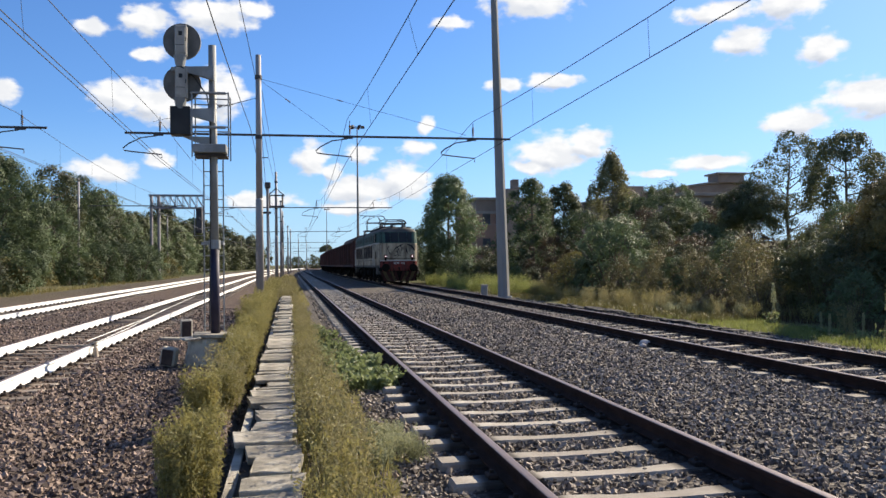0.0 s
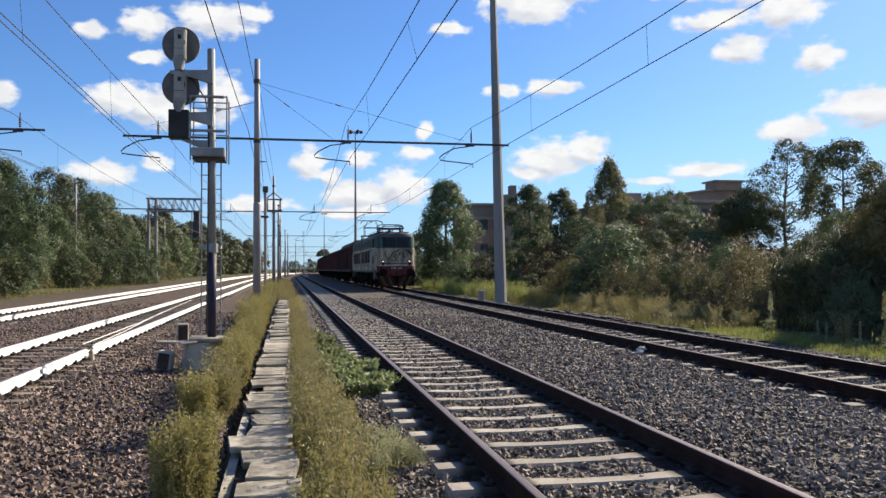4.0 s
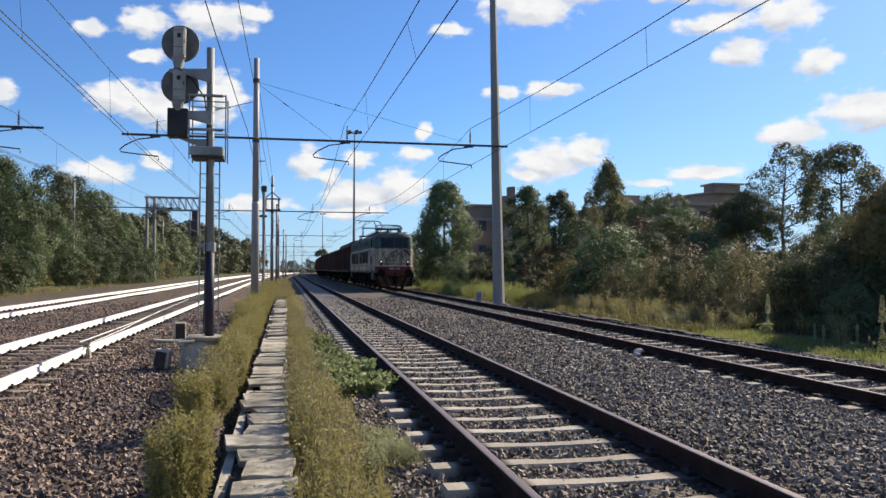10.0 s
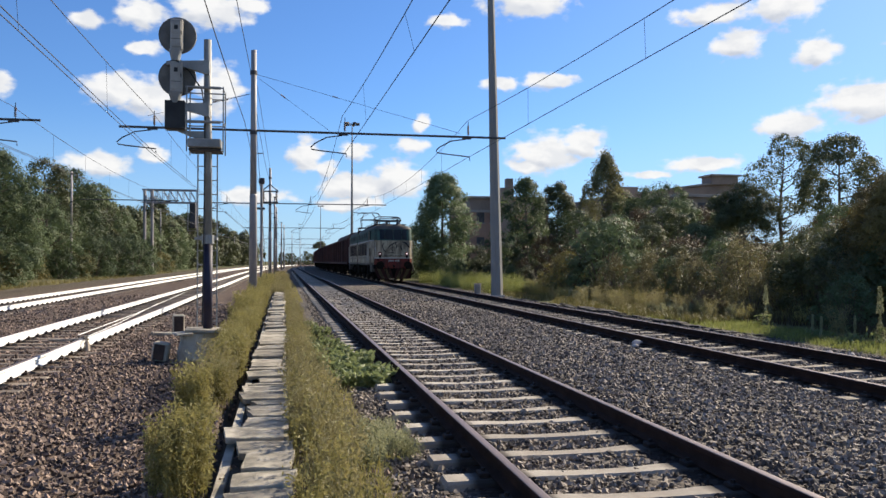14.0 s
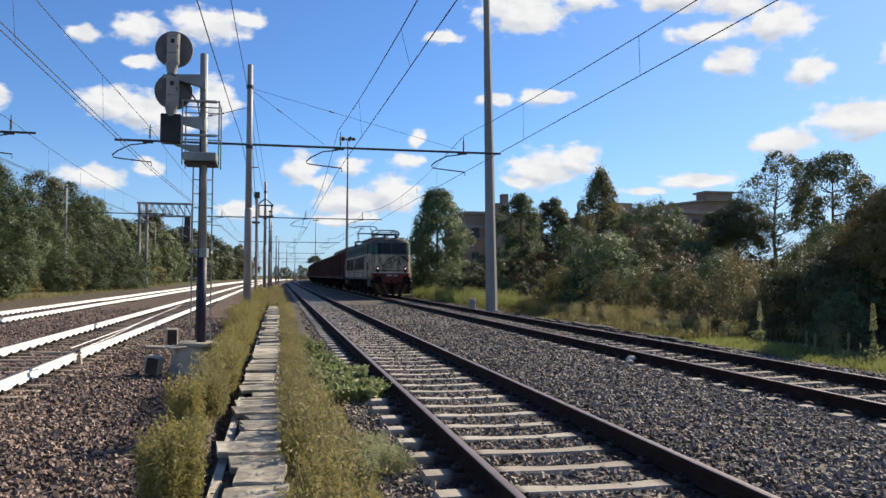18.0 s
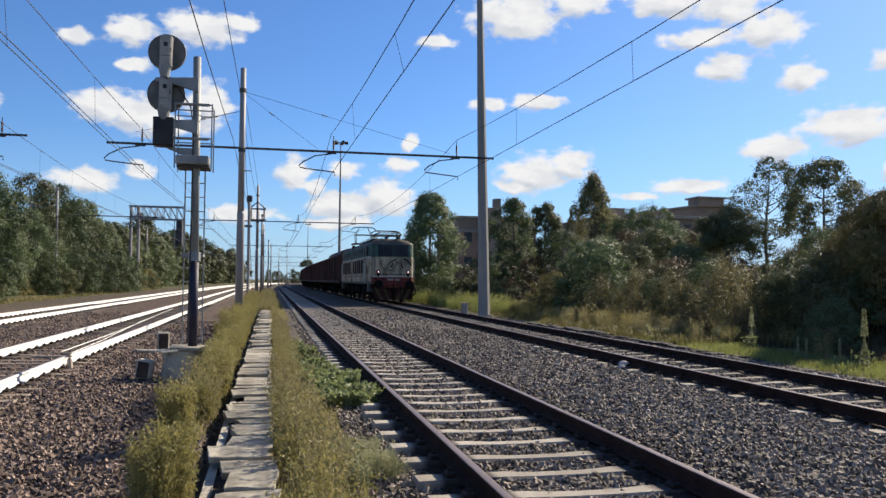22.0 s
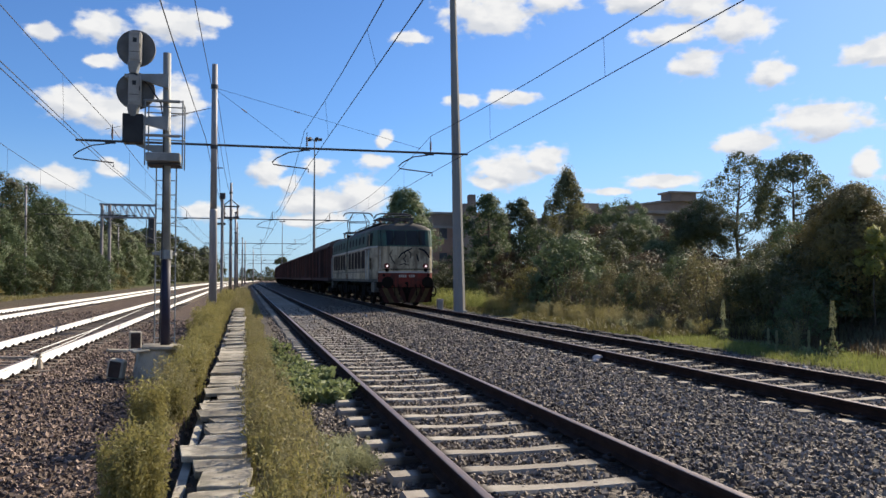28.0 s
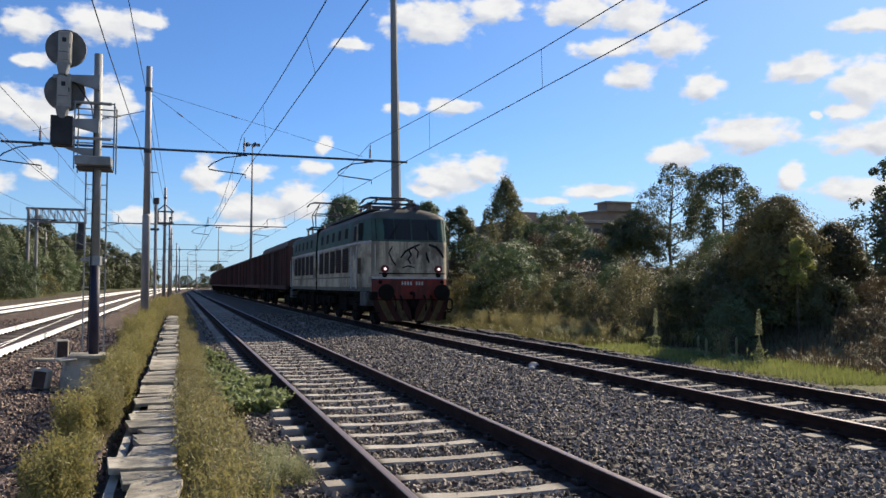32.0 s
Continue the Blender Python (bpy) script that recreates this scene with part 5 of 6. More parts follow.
WAGON_RED = surface("wagon_oxide", ((0.05, 0.022, 0.017), (0.115, 0.048, 0.036)), 0.9, 0.85, 0, 0.25, 25, 0.25, (0.045, 0.035, 0.03), 0.6, obj=0.5)
WAGON_ROOF = surface("wagon_cover", ((0.07, 0.05, 0.042), (0.13, 0.09, 0.075)), 0.9, 0.75, 0, 0.25, 25, 0.25)
WHEEL = surface("wheel_steel", ((0.012, 0.010, 0.009), (0.035, 0.028, 0.024)), 5.0, 0.85, 0.0, 0.2, spec=0.1)
LOCO = 18.3


def half_width(b):
    b = min(b, LOCO - b)
    return 1.20 + 0.20 * step(b, 0.0, 1.5) + 0.03 * step(b, 1.5, 4.0)


def rake(z):
    return 0.18 * step(z, 2.5, 3.35) + 0.30 * step(z, 3.25, 3.75)


def skin(bs, band, both=False):
    """Body skin between heights, along stations bs; band holds (inset, z)."""
    rows = []
    for b in bs:
        w = half_width(b)
        e = max(0.0, 1 - b / 1.6) - max(0.0, 1 - (LOCO - b) / 1.6)
        pts = [(-(w - i), b + rake(z) * e, z) for i, z in band]
        if both:
            pts += [(-p[0], p[1], p[2]) for p in pts[::-1] if p[0] < -1e-6]
        rows.append(pts)
    return rows


def wheelset_mesh(r, gauge=0.752):
    g = Geo()
    for s in (-gauge, gauge):
        o = 1 if s > 0 else -1
        g.tube([(s - 0.07 * o, 0, 0), (s - 0.045 * o, 0, 0), (s - 0.04 * o, 0, 0), (s + 0.07 * o, 0, 0), (s + 0.072 * o, 0, 0)], [r + 0.028, r + 0.028, r, r - 0.01, r - 0.08], 24)
        for a in range(8):
            c, d = math.cos(a * math.pi / 4), math.sin(a * math.pi / 4)
            g.tube([(s + 0.04 * o, c * 0.06, d * 0.06), (s + 0.06 * o, c * (r - 0.03), d * (r - 0.03))], 0.05, 5)
        g.tube([(s + 0.06 * o, 0, 0), (s + 0.14 * o, 0, 0)], 0.12, 10)
    g.tube([(-gauge, 0, 0), (gauge, 0, 0)], 0.09, 10)
    return g.mesh("wheelset", WHEEL)


def buffers(ob, y, way, z=1.05):
    for x in (-0.875, 0.875):
        b = part("buffer", Geo().tube([(x, y, z), (x, y - 0.32 * way, z)], [0.13, 0.11], 12), UNDER, ob, "black buffer")
        head = Geo().tube([(x, y - 0.32 * way, z), (x, y - 0.36 * way, z), (x, y - 0.385 * way, z)], [0.25, 0.25, 0.2], 18)
        part("buffer_head", head, UNDER, b)


def bogie(ob, y, half, r, x_out=1.02):
    g = Geo()
    for s in (-1, 1):
        g.box(s * x_out - 0.07, s * x_out + 0.07, y - half - 0.75, y + half + 0.75, r - 0.05, r + 0.22, 0.03)
        for q in (-half, half):
            g.box(s * (x_out + 0.02) - 0.12, s * (x_out + 0.02) + 0.12, y + q - 0.22, y + q + 0.22, r - 0.2, r + 0.2, 0.04)
            for d in (-0.3, 0.3):
                g.tube([(s * x_out, y + q + d, r - 0.1), (s * x_out, y + q + d, r + 0.28)], 0.075, 8)
        g.box(s * x_out - 0.1, s * x_out + 0.1, y - 0.35, y + 0.35, r - 0.18, r + 0.05, 0.03)
    g.box(-x_out, x_out, y - 0.3, y + 0.3, r - 0.05, r + 0.3, 0.03)
    return part("bogie_frame", g, UNDER, ob, "grimy black bogie frame")


def stroke(points, width, y):
    """A flat sprayed line on the front, drawn as a ribbon in x and z."""
    g = Geo()
    pts = [Vector((px, pz)) for px, pz in points]
    left, right = [], []
    for i, p in enumerate(pts):
        d = (pts[min(i + 1, len(pts) - 1)] - pts[max(i - 1, 0)]).normalized()
        wdt = width * (0.45 + 0.55 * math.sin(math.pi * (i + 0.5) / len(pts)))
        nrm = Vector((-d.y, d.x)) * wdt
        left.append((p.x + nrm.x, y, p.y + nrm.y))
        right.append((p.x - nrm.x, y, p.y - nrm.y))
    back = [(a[0], y + 0.004, a[2]) for a in left], [(a[0], y + 0.004, a[2]) for a in right]
    g.loft([left, right, back[1], back[0]])
    return g


def cab_front(loco, way):
    """The cab's front; way is 1 for the leading end and -1 for the trailing end."""
    def at(y):
        return y if way > 0 else LOCO - y
    xs = (-1.2, -1.17, -1.12, -1.05, -0.95, -0.5, 0.0, 0.5, 0.95, 1.05, 1.12, 1.17, 1.2)

    def face(x, z):
        return at(rake(z) - 0.05 + 0.22 * max(0.0, (abs(x) - 0.95) / 0.25) ** 1.6)

    def panel(z0, z1, mat, name, label="", n=2, narrow=0.0, out=0.0):
        rows = []
        for i in range(n):
            z = z0 + (z1 - z0) * i / (n - 1)
            rows.append([(x * (1 - narrow * i / (n - 1)), face(x, z) - out * way, z) for x in xs])
        return part(name, Geo().loft(rows), mat, loco, label, True)

    panel(0.84, 1.46, REDPAINT, "headstock", "dull red front headstock")
    panel(1.46, 1.53, WHITELINE, "white_stripe", "thin white stripe across the front", out=0.006)
    panel(1.53, 2.6, CREAM, "front_panel", "dirty cream lower front panel", 3)
    panel(2.6, 3.34, TEAL, "front_window_band", "teal band round the windscreen", 4)
    panel(3.34, 3.46, ROOFGREY, "roof_edge", "", 3, 0.1)
    rows = []
    for i in range(4):
        z = 3.46 + 0.2 * i / 3
        rows.append([(x * (0.9 - 0.5 * (i / 3) ** 2), at(rake(3.46) + 0.05 + 0.25 * (i / 3) ** 1.5 + 0.22 * max(0.0, (abs(x) - 0.95) / 0.25) ** 1.6), z) for x in xs])
    part("roof_brow", Geo().loft(rows), ROOFGREY, loco, "", True)
    for x0, x1 in ((-1.1, -0.545), (-0.525, -0.008), (0.008, 0.525), (0.545, 1.1)):
        rows = []
        for z in (2.66, 2.9, 3.1, 3.3):
            rows.append([(x, face(x, z) - 0.012 * way, z) for x in (x0, (x0 + x1) / 2, x1)])
        part("windscreen", Geo().loft(rows), GLASS, loco, "dark windscreen pane", True)
    part("handrail", Geo().tube([(-1.05, at(-0.16), 1.62), (1.05, at(-0.16), 1.62)], 0.018, 6), UNDER, loco, "black front handrail")
    for x in (-0.85, 0.85):
        lamp = part("headlight", Geo().tube([(x, at(-0.03), 1.76), (x, at(-0.13), 1.76)], [0.125, 0.11], 18), REDPAINT, loco, "round headlight in a red housing")
        part("lens", Geo().tube([(x, at(-0.132), 1.76), (x, at(-0.145), 1.76)], [0.045, 0.036], 16), LIT if way > 0 else GLASS, lamp, "lit white headlight lens")
        part("lower_lamp", Geo().tube([(x, at(-0.03), 1.575), (x, at(-0.08), 1.575)], [0.08, 0.075], 14), UNDER, loco)
        part("wiper", Geo().tube([(x * 0.9, at(-0.09), 2.62), (x * 0.5, at(-0.02), 3.1)], 0.012, 4), UNDER, loco)
    # bars in place of the running number
    for i, w in enumerate((0.05, 0.05, 0.05, 0.05, 0.0, 0.05, 0.05, 0.05)):
        if w:
            x = -0.32 + 0.09 * i
            part("number_bar", Geo().box(x, x + w, min(at(-0.085), at(-0.058)), max(at(-0.085), at(-0.058)), 1.27, 1.38), WHITELINE, loco)
    buffers(loco, at(-0.04), way)
    hook = Geo().tube([(0, at(0), 1.02), (0, at(-0.25), 1.02), (0, at(-0.36), 0.94)], [0.06, 0.05, 0.04], 8)
    hook.tube([(0, at(-0.28), 0.95), (-0.05, at(-0.3), 0.6), (0.05, at(-0.3), 0.6), (0, at(-0.28), 0.95)], 0.025, 6)
    part("coupling", hook, UNDER, loco, "screw coupling with hook")
    for x in (-0.55, -0.35, 0.4, 0.6):
        part("brake_hose", Geo().tube([(x, at(-0.05), 0.95), (x, at(-0.22), 0.85), (x + 0.02, at(-0.24), 0.6), (x + 0.03, at(-0.14), 0.48)], 0.025, 6), UNDER, loco)
    part("front_beam", Geo().box(-1.25, 1.25, min(at(0), at(0.3)), max(at(0), at(0.3)), 0.82, 1.07, 0.03), UNDER, loco)
    # snow plough: two blades with slanting stripes
    for s in (-1, 1):
        for i in range(5):
            x0, x1 = 0.12 + 0.21 * i, 0.12 + 0.21 * (i + 1)
            rows = []
            for z, sl in ((0.18, -0.12), (0.5, 0.06), (0.82, 0.2)):
                rows.append([(s * min(max(x + sl - 0.1, 0.03), 1.22), at(-0.22 + 0.18 * x - 0.10 * (0.82 - z)), z) for x in (x0, x1)])
            part("plough_plate", Geo().loft(rows), (PLOUGHRED, OCHRE)[i % 2], loco, "worn red and ochre striped plough plate")
    part("plough_back", Geo().box(-1.15, 1.15, min(at(0.04), at(0.1)), max(at(0.04), at(0.1)), 0.2, 0.85), UNDER, loco)
    coil = [(1.2 + 0.10 * math.cos(k * 0.5236), at(-0.14), 0.66 + 0.21 * math.sin(k * 0.5236)) for k in range(13)]
    part("hose_coil", Geo().tube(coil, 0.026, 7), UNDER, loco, "hanging jumper hose coil")
    part("hose_coil", Geo().tube([(p[0] - 0.02, p[1] - 0.05 * way, 0.68 + (p[2] - 0.66) * 0.8) for p in coil], 0.022, 7), UNDER, loco)
    part("centre_pillar", Geo().tube([(0, at(rake(2.66) - 0.07), 2.66), (0, at(rake(3.3) - 0.07), 3.3)], 0.022, 6), TEAL, loco, "windscreen centre pillar")
    for x in (-1.12, 1.12):
        part("corner_step", Geo().box(x - 0.1, x + 0.1, min(at(-0.2), at(0.12)), max(at(-0.2), at(0.12)), 0.42, 0.46, 0.008), UNDER, loco)
        part("corner_rail", Geo().tube([(x * 1.02, at(-0.02), 1.55), (x * 1.03, at(-0.1), 1.75), (x * 1.03, at(-0.06), 2.5)], 0.014, 6), WHITELINE, loco)
    for x in (-0.98, 0.98):
        part("tail_lamp", Geo().tube([(x, at(-0.02), 1.36), (x, at(-0.09), 1.36)], [0.06, 0.055], 12), UNDER, loco)
    if way > 0:
        tag = ((((-0.62, 2.45), (-0.72, 2.25), (-0.62, 2.02), (-0.5, 1.86)), 0.035), (((-0.35, 2.1), (-0.2, 2.3), (0.02, 2.42), (0.25, 2.52)), 0.05),
               (((-0.1, 2.35), (-0.02, 2.2), (-0.12, 2.05), (-0.02, 1.92)), 0.045), (((0.05, 2.48), (0.2, 2.3), (0.18, 2.1)), 0.04),
               (((0.46, 2.28), (0.5, 2.1), (0.56, 1.96)), 0.05), (((0.55, 2.52), (0.78, 2.44), (0.92, 2.3), (1.02, 2.12)), 0.06), (((-0.3, 1.80), (-0.1, 1.86), (0.1, 1.8)), 0.03))
        for pts, w in tag:
            part("graffiti_stroke", stroke(pts, w * 0.72, -0.062), SPRAY, loco, "black sprayed graffiti line")


def pantograph(loco, y, raised):
    base = Geo().box(-0.85, 0.85, y - 0.75, y - 0.67, 3.95, 4.02).box(-0.85, 0.85, y + 0.67, y + 0.75, 3.95, 4.02).box(-0.8, -0.72, y - 0.75, y + 0.75, 3.95, 4.02).box(0.72, 0.8, y - 0.75, y + 0.75, 3.95, 4.02)
    p = part("pantograph", base, DARKSTEEL, loco, "raised pantograph" if raised else "folded pantograph")
    for x in (-0.75, 0.75):
        for q in (-0.7, 0.7):
            g = Geo()
            insulator(g, (x, y + q, 3.62), (x, y + q, 3.95), 0.075, 4)
            part("roof_insulator", g, PORCELAIN, p)
    top, knee = (5.22, 4.66) if raised else (4.24, 4.08)
    out = 0.55 if raised else 1.15
    for x in (-0.55, 0.55):
        for q in (-1, 1):
            part("lower_arm", Geo().tube([(x, y + 0.35 * q, 4.02), (x * 1.1, y + out * q, knee)], 0.028, 6), DARKSTEEL, p)
            part("upper_arm", Geo().tube([(x * 1.1, y + out * q, knee), (x * 0.55, y, top)], 0.02, 6), DARKSTEEL, p)
    for q in (-1, 1):
        part("cross_tube", Geo().tube([(-0.62, y + out * q, knee), (0.62, y + out * q, knee)], 0.025, 6), DARKSTEEL, p)
    for q in (-0.15, 0.15):
        part("collector_bow", Geo().tube([(-0.92, y + q, top - 0.2), (-0.8, y + q, top - 0.04), (-0.6, y + q, top + 0.02), (0.6, y + q, top + 0.02), (0.8, y + q, top - 0.04), (0.92, y + q, top - 0.2)], 0.025, 6), DARKSTEEL, p)


def build_loco():
    loco = thing("electric_locomotive", "dirty cream and teal electric locomotive with a red front and graffiti", "locomotive")
    halves = ([0.16, 0.3, 0.7, 1.1, 1.6, 2.5, 4.0, 6.5, 8.95], [LOCO - b for b in (8.95, 6.5, 4.0, 2.5, 1.6, 1.1, 0.7, 0.3, 0.16)])
    for bs in halves:
        for s in (1, -1):
            def flip(rows):
                return rows if s > 0 else [[(-p[0], p[1], p[2]) for p in r] for r in rows]
            part("side_panel", Geo().loft(flip(skin(bs, ((0.0, 1.07), (0.0, 1.55), (0.0, 2.6))))), CREAM, loco, "dirty cream side panel", True)
            part("side_skirt", Geo().loft(flip(skin(bs, ((-0.012, 1.07), (-0.012, 1.2))))), GRILLE, loco, "grey sill strip")
            part("upper_side", Geo().loft(flip(skin(bs, ((0.0, 2.6), (0.01, 3.0), (0.05, 3.34))))), TEAL, loco, "faded teal upper side band", True)
            part("waist_line", Geo().loft(flip(skin(bs, ((-0.008, 2.57), (-0.008, 2.64))))), WHITELINE, loco)
        part("roof", Geo().loft(skin(bs, ((0.05, 3.34), (0.14, 3.48), (0.45, 3.6), (0.9, 3.65), (half_width(4), 3.66)), True)), ROOFGREY, loco, "sooty grey roof", True)
        part("floor_pan", Geo().box(-1.3, 1.3, min(bs) + 0.2, max(bs) - 0.2, 0.98, 1.07), UNDER, loco)
        a, b = (bs[-1], bs[0]) if bs is halves[0] else (bs[0], bs[-1])
        part("end_wall", Geo().box(-1.38, 1.38, min(a, b) + 8.88 if bs is halves[0] else a, min(a, b) + 8.94 if bs is halves[0] else a + 0.06, 1.07, 3.55), UNDER, loco)
    part("articulation_bellows", Geo().box(-1.2, 1.2, 8.9, LOCO - 8.9, 1.1, 3.4), UNDER, loco, "black gap at the articulation")
    cab_front(loco, 1)
    cab_front(loco, -1)
    # openings on both sides
    for s in (-1, 1):
        def flush(y0, y1, z0, z1, mat, name, label="", out=0.012):
            g = Geo()
            rows = []
            for y in (y0, (y0 + y1) / 2, y1):
                w = half_width(y) + out
                rows.append([(s * w, y, z0), (s * (w - 0.03 * step(z1, 2.9, 3.3)), y, z1)])
            g.loft(rows)
            return part(name, g, mat, loco, label)
        for e in (0, 1):
            def m(y):
                return y if e == 0 else LOCO - y
            def span(a, b):
                return (min(m(a), m(b)), max(m(a), m(b)))
            flush(*span(0.9, 1.25), 2.68, 3.22, PANE, "cab_window", "dark cab side window")
            d = flush(*span(1.35, 1.95), 1.2, 3.2, CREAM, "cab_door", "cab side door", 0.016)
            flush(*span(1.45, 1.85), 2.68, 3.15, PANE, "door_window", "dark cab door window", 0.022)
            for yy in (1.27, 2.03):
                w = half_width(yy) + 0.06
                part("grab_rail", Geo().tube([(s * w, m(yy), 1.15), (s * w, m(yy), 2.5)], 0.016, 6), WHITELINE, loco)
            g = Geo()
            for z in (0.45, 0.72, 0.98):
                g.box(min(s * 1.2, s * 1.44), max(s * 1.2, s * 1.44), min(m(1.4), m(1.9)), max(m(1.4), m(1.9)), z - 0.015, z + 0.015)
            part("steps", g, UNDER, loco)
            flush(*span(1.0, 1.28), 1.62, 2.12, OCHRE, "notice_patch", "worn ochre notice panel")
            part("sand_box", Geo().box(min(s * 1.0, s * 1.34), max(s * 1.0, s * 1.34), min(m(0.35), m(1.2)), max(m(0.35), m(1.2)), 0.62, 1.06, 0.03), GRILLE, loco, "grey sand box under the cab")
            for i in range(5):
                a = 2.75 + 1.2 * i
                flush(*span(a, a + 0.5), 2.82, 3.16, PANE, "engine_room_window", "small dark upper window")
                g2 = flush(*span(a - 0.1, a + 0.85), 1.68, 2.5, LOUVRE, "ventilation_grille", "dark louvred ventilation grille")
                for q in range(9):
                    flush(*span(a - 0.08, a + 0.83), 1.72 + 0.085 * q, 1.745 + 0.085 * q, UNDER, "grille_slat", "", 0.02)
            flush(*span(2.3, 8.7), 1.5, 1.54, GRILLE, "sill_line")
            for i in range(4):
                flush(*span(2.4 + 1.6 * i, 2.42 + 1.6 * i), 1.1, 2.58, UNDER, "panel_joint", "", 0.006)
    under = Geo().box(-1.05, 1.05, 4.6, 6.2, 0.35, 0.98, 0.05).box(-1.05, 1.05, 12.1, 13.7, 0.35, 0.98, 0.05).box(-0.5, 0.5, 0.6, LOCO - 0.6, 0.6, 0.98)
    part("equipment_case", under, UNDER, loco)
    for y in (3.0, LOCO / 2, LOCO - 3.0):
        bogie(loco, y, 1.42, 0.62)
    me = wheelset_mesh(0.62)
    for y in (3.0, LOCO / 2, LOCO - 3.0):
        for q in (-1.42, 1.42):
            part("wheelset", me, WHEEL, loco, at=pose(0, y + q, 0.62))
    pantograph(loco, 3.1, False)
    pantograph(loco, LOCO - 3.1, True)
    for y0, y1, w, z in ((5.2, 6.6, 0.55, 3.9), (7.2, 8.4, 0.7, 3.85), (10.0, 11.6, 0.6, 3.9), (12.4, 13.4, 0.5, 3.85)):
        part("roof_box", Geo().box(-w, w, y0, y1, 3.6, z, 0.05), ROOFGREY, loco)
    for x in (-0.35, 0.35):
        part("roof_conductor", Geo().tube([(x, 4.2, 4.05), (x, 14.0, 4.05)], 0.02, 6), WIRE, loco)
        part("horn", Geo().tube([(x, 0.5, 3.72), (x, 0.95, 3.72)], [0.09, 0.03], 10), DARKSTEEL, loco)
    for y in (4.6, 7.0, 9.7, 11.9, 13.8):
        g = Geo()
        insulator(g, (-0.35, y, 3.62), (-0.35, y, 4.03), 0.06, 4)
        insulator(g, (0.35, y, 3.62), (0.35, y, 4.03), 0.06, 4)
        part("roof_insulator", g, PORCELAIN, loco)
    part("walkway", Geo().box(-1.02, -0.7, 1.2, 8.6, 3.66, 3.7).box(0.7, 1.02, 1.2, 8.6, 3.66, 3.7), DARKSTEEL, loco)
    return loco


def build_wagon(covered):
    length = 13.2
    lab = "covered brown freight wagon with ribbed sides and a rounded top" if covered else "high-sided open brown freight wagon with ribbed sides"
    wagon = thing("freight_wagon", lab, "freight wagon", group="freight wagons of the train")
    top = 3.2
    for s in (-1, 1):
        part("side_wall", Geo().box(min(s * 1.33, s * 1.38), max(s * 1.33, s * 1.38), 0, length, 1.22, top), WAGON_RED, wagon)
        part("top_rail", Geo().box(min(s * 1.3, s * 1.46), max(s * 1.3, s * 1.46), -0.02, length + 0.02, top, top + 0.1, 0.015), WAGON_RED, wagon)
        part("sill", Geo().box(min(s * 1.28, s * 1.45), max(s * 1.28, s * 1.45), -0.05, length + 0.05, 1.02, 1.24, 0.02), WAGON_RED, wagon)
        for i in range(15):
            y = 0.06 + (length - 0.12) * i / 14
            part("rib", Geo().box(min(s * 1.37, s * 1.46), max(s * 1.37, s * 1.46), y - 0.05, y + 0.05, 1.22, top + 0.02, 0.012), WAGON_RED, wagon)
        part("door", Geo().box(min(s * 1.385, s * 1.42), max(s * 1.385, s * 1.42), length / 2 - 0.85, length / 2 + 0.85, 1.26, top - 0.05, 0.01), WAGON_RED, wagon, "pair of side doors")
    for y in (0.0, length - 0.06):
        part("end_wall", Geo().box(-1.33, 1.33, y, y + 0.06, 1.22, top + 0.1), WAGON_RED, wagon)
        for x in (-0.8, 0, 0.8):
            part("end_rib", Geo().box(x - 0.05, x + 0.05, y - 0.08 if y < 1 else y + 0.06, y if y < 1 else y + 0.14, 1.2, top + 0.08), WAGON_RED, wagon)
    part("floor", Geo().box(-1.33, 1.33, 0.06, length - 0.06, 1.18, 1.24), UNDER, wagon)
    if covered:
        arc = [(-1.4, 3.2)] + [(-1.4 * math.cos(a * math.pi / 10), 3.25 + 0.6 * math.sin(a * math.pi / 10) ** 0.7) for a in range(1, 10)] + [(1.4, 3.2)]
        part("roof", Geo().prism(arc, 0.05, length - 0.05), WAGON_ROOF, wagon, "rounded brown cover")
    else:
        heap = [[(x, y, 2.35 + 0.25 * math.cos(x) * (0.6 + 0.4 * math.sin(y * 1.7))) for x in (-1.32, -0.7, 0, 0.7, 1.32)] for y in [0.07 + (length - 0.14) * i / 12 for i in range(13)]]
        part("load", Geo().loft(heap), UNDER, wagon, "dark bulk load inside")
    part("underframe", Geo().box(-0.4, 0.4, -0.1, length + 0.1, 0.85, 1.16).box(-1.2, 1.2, -0.08, 0.2, 0.85, 1.2).box(-1.2, 1.2, length - 0.2, length + 0.08, 0.85, 1.2), UNDER, wagon)
    buffers(wagon, -0.08, 1)
    buffers(wagon, length + 0.08, -1)
    me = WAGON_WHEEL
    for y in (2.0, length - 2.0):
        bogie(wagon, y, 0.9, 0.46, 0.98)
        for q in (-0.9, 0.9):
            part("wheelset", me, WHEEL, wagon, at=pose(0, y + q, 0.46))
    return wagon


WAGON_WHEEL = wheelset_mesh(0.46)
loco = build_loco()
wagons = [build_wagon(True), build_wagon(False)]
for i in range(11):
    wagons.append(copy_thing(wagons[1], pose(0, 0, 0)))


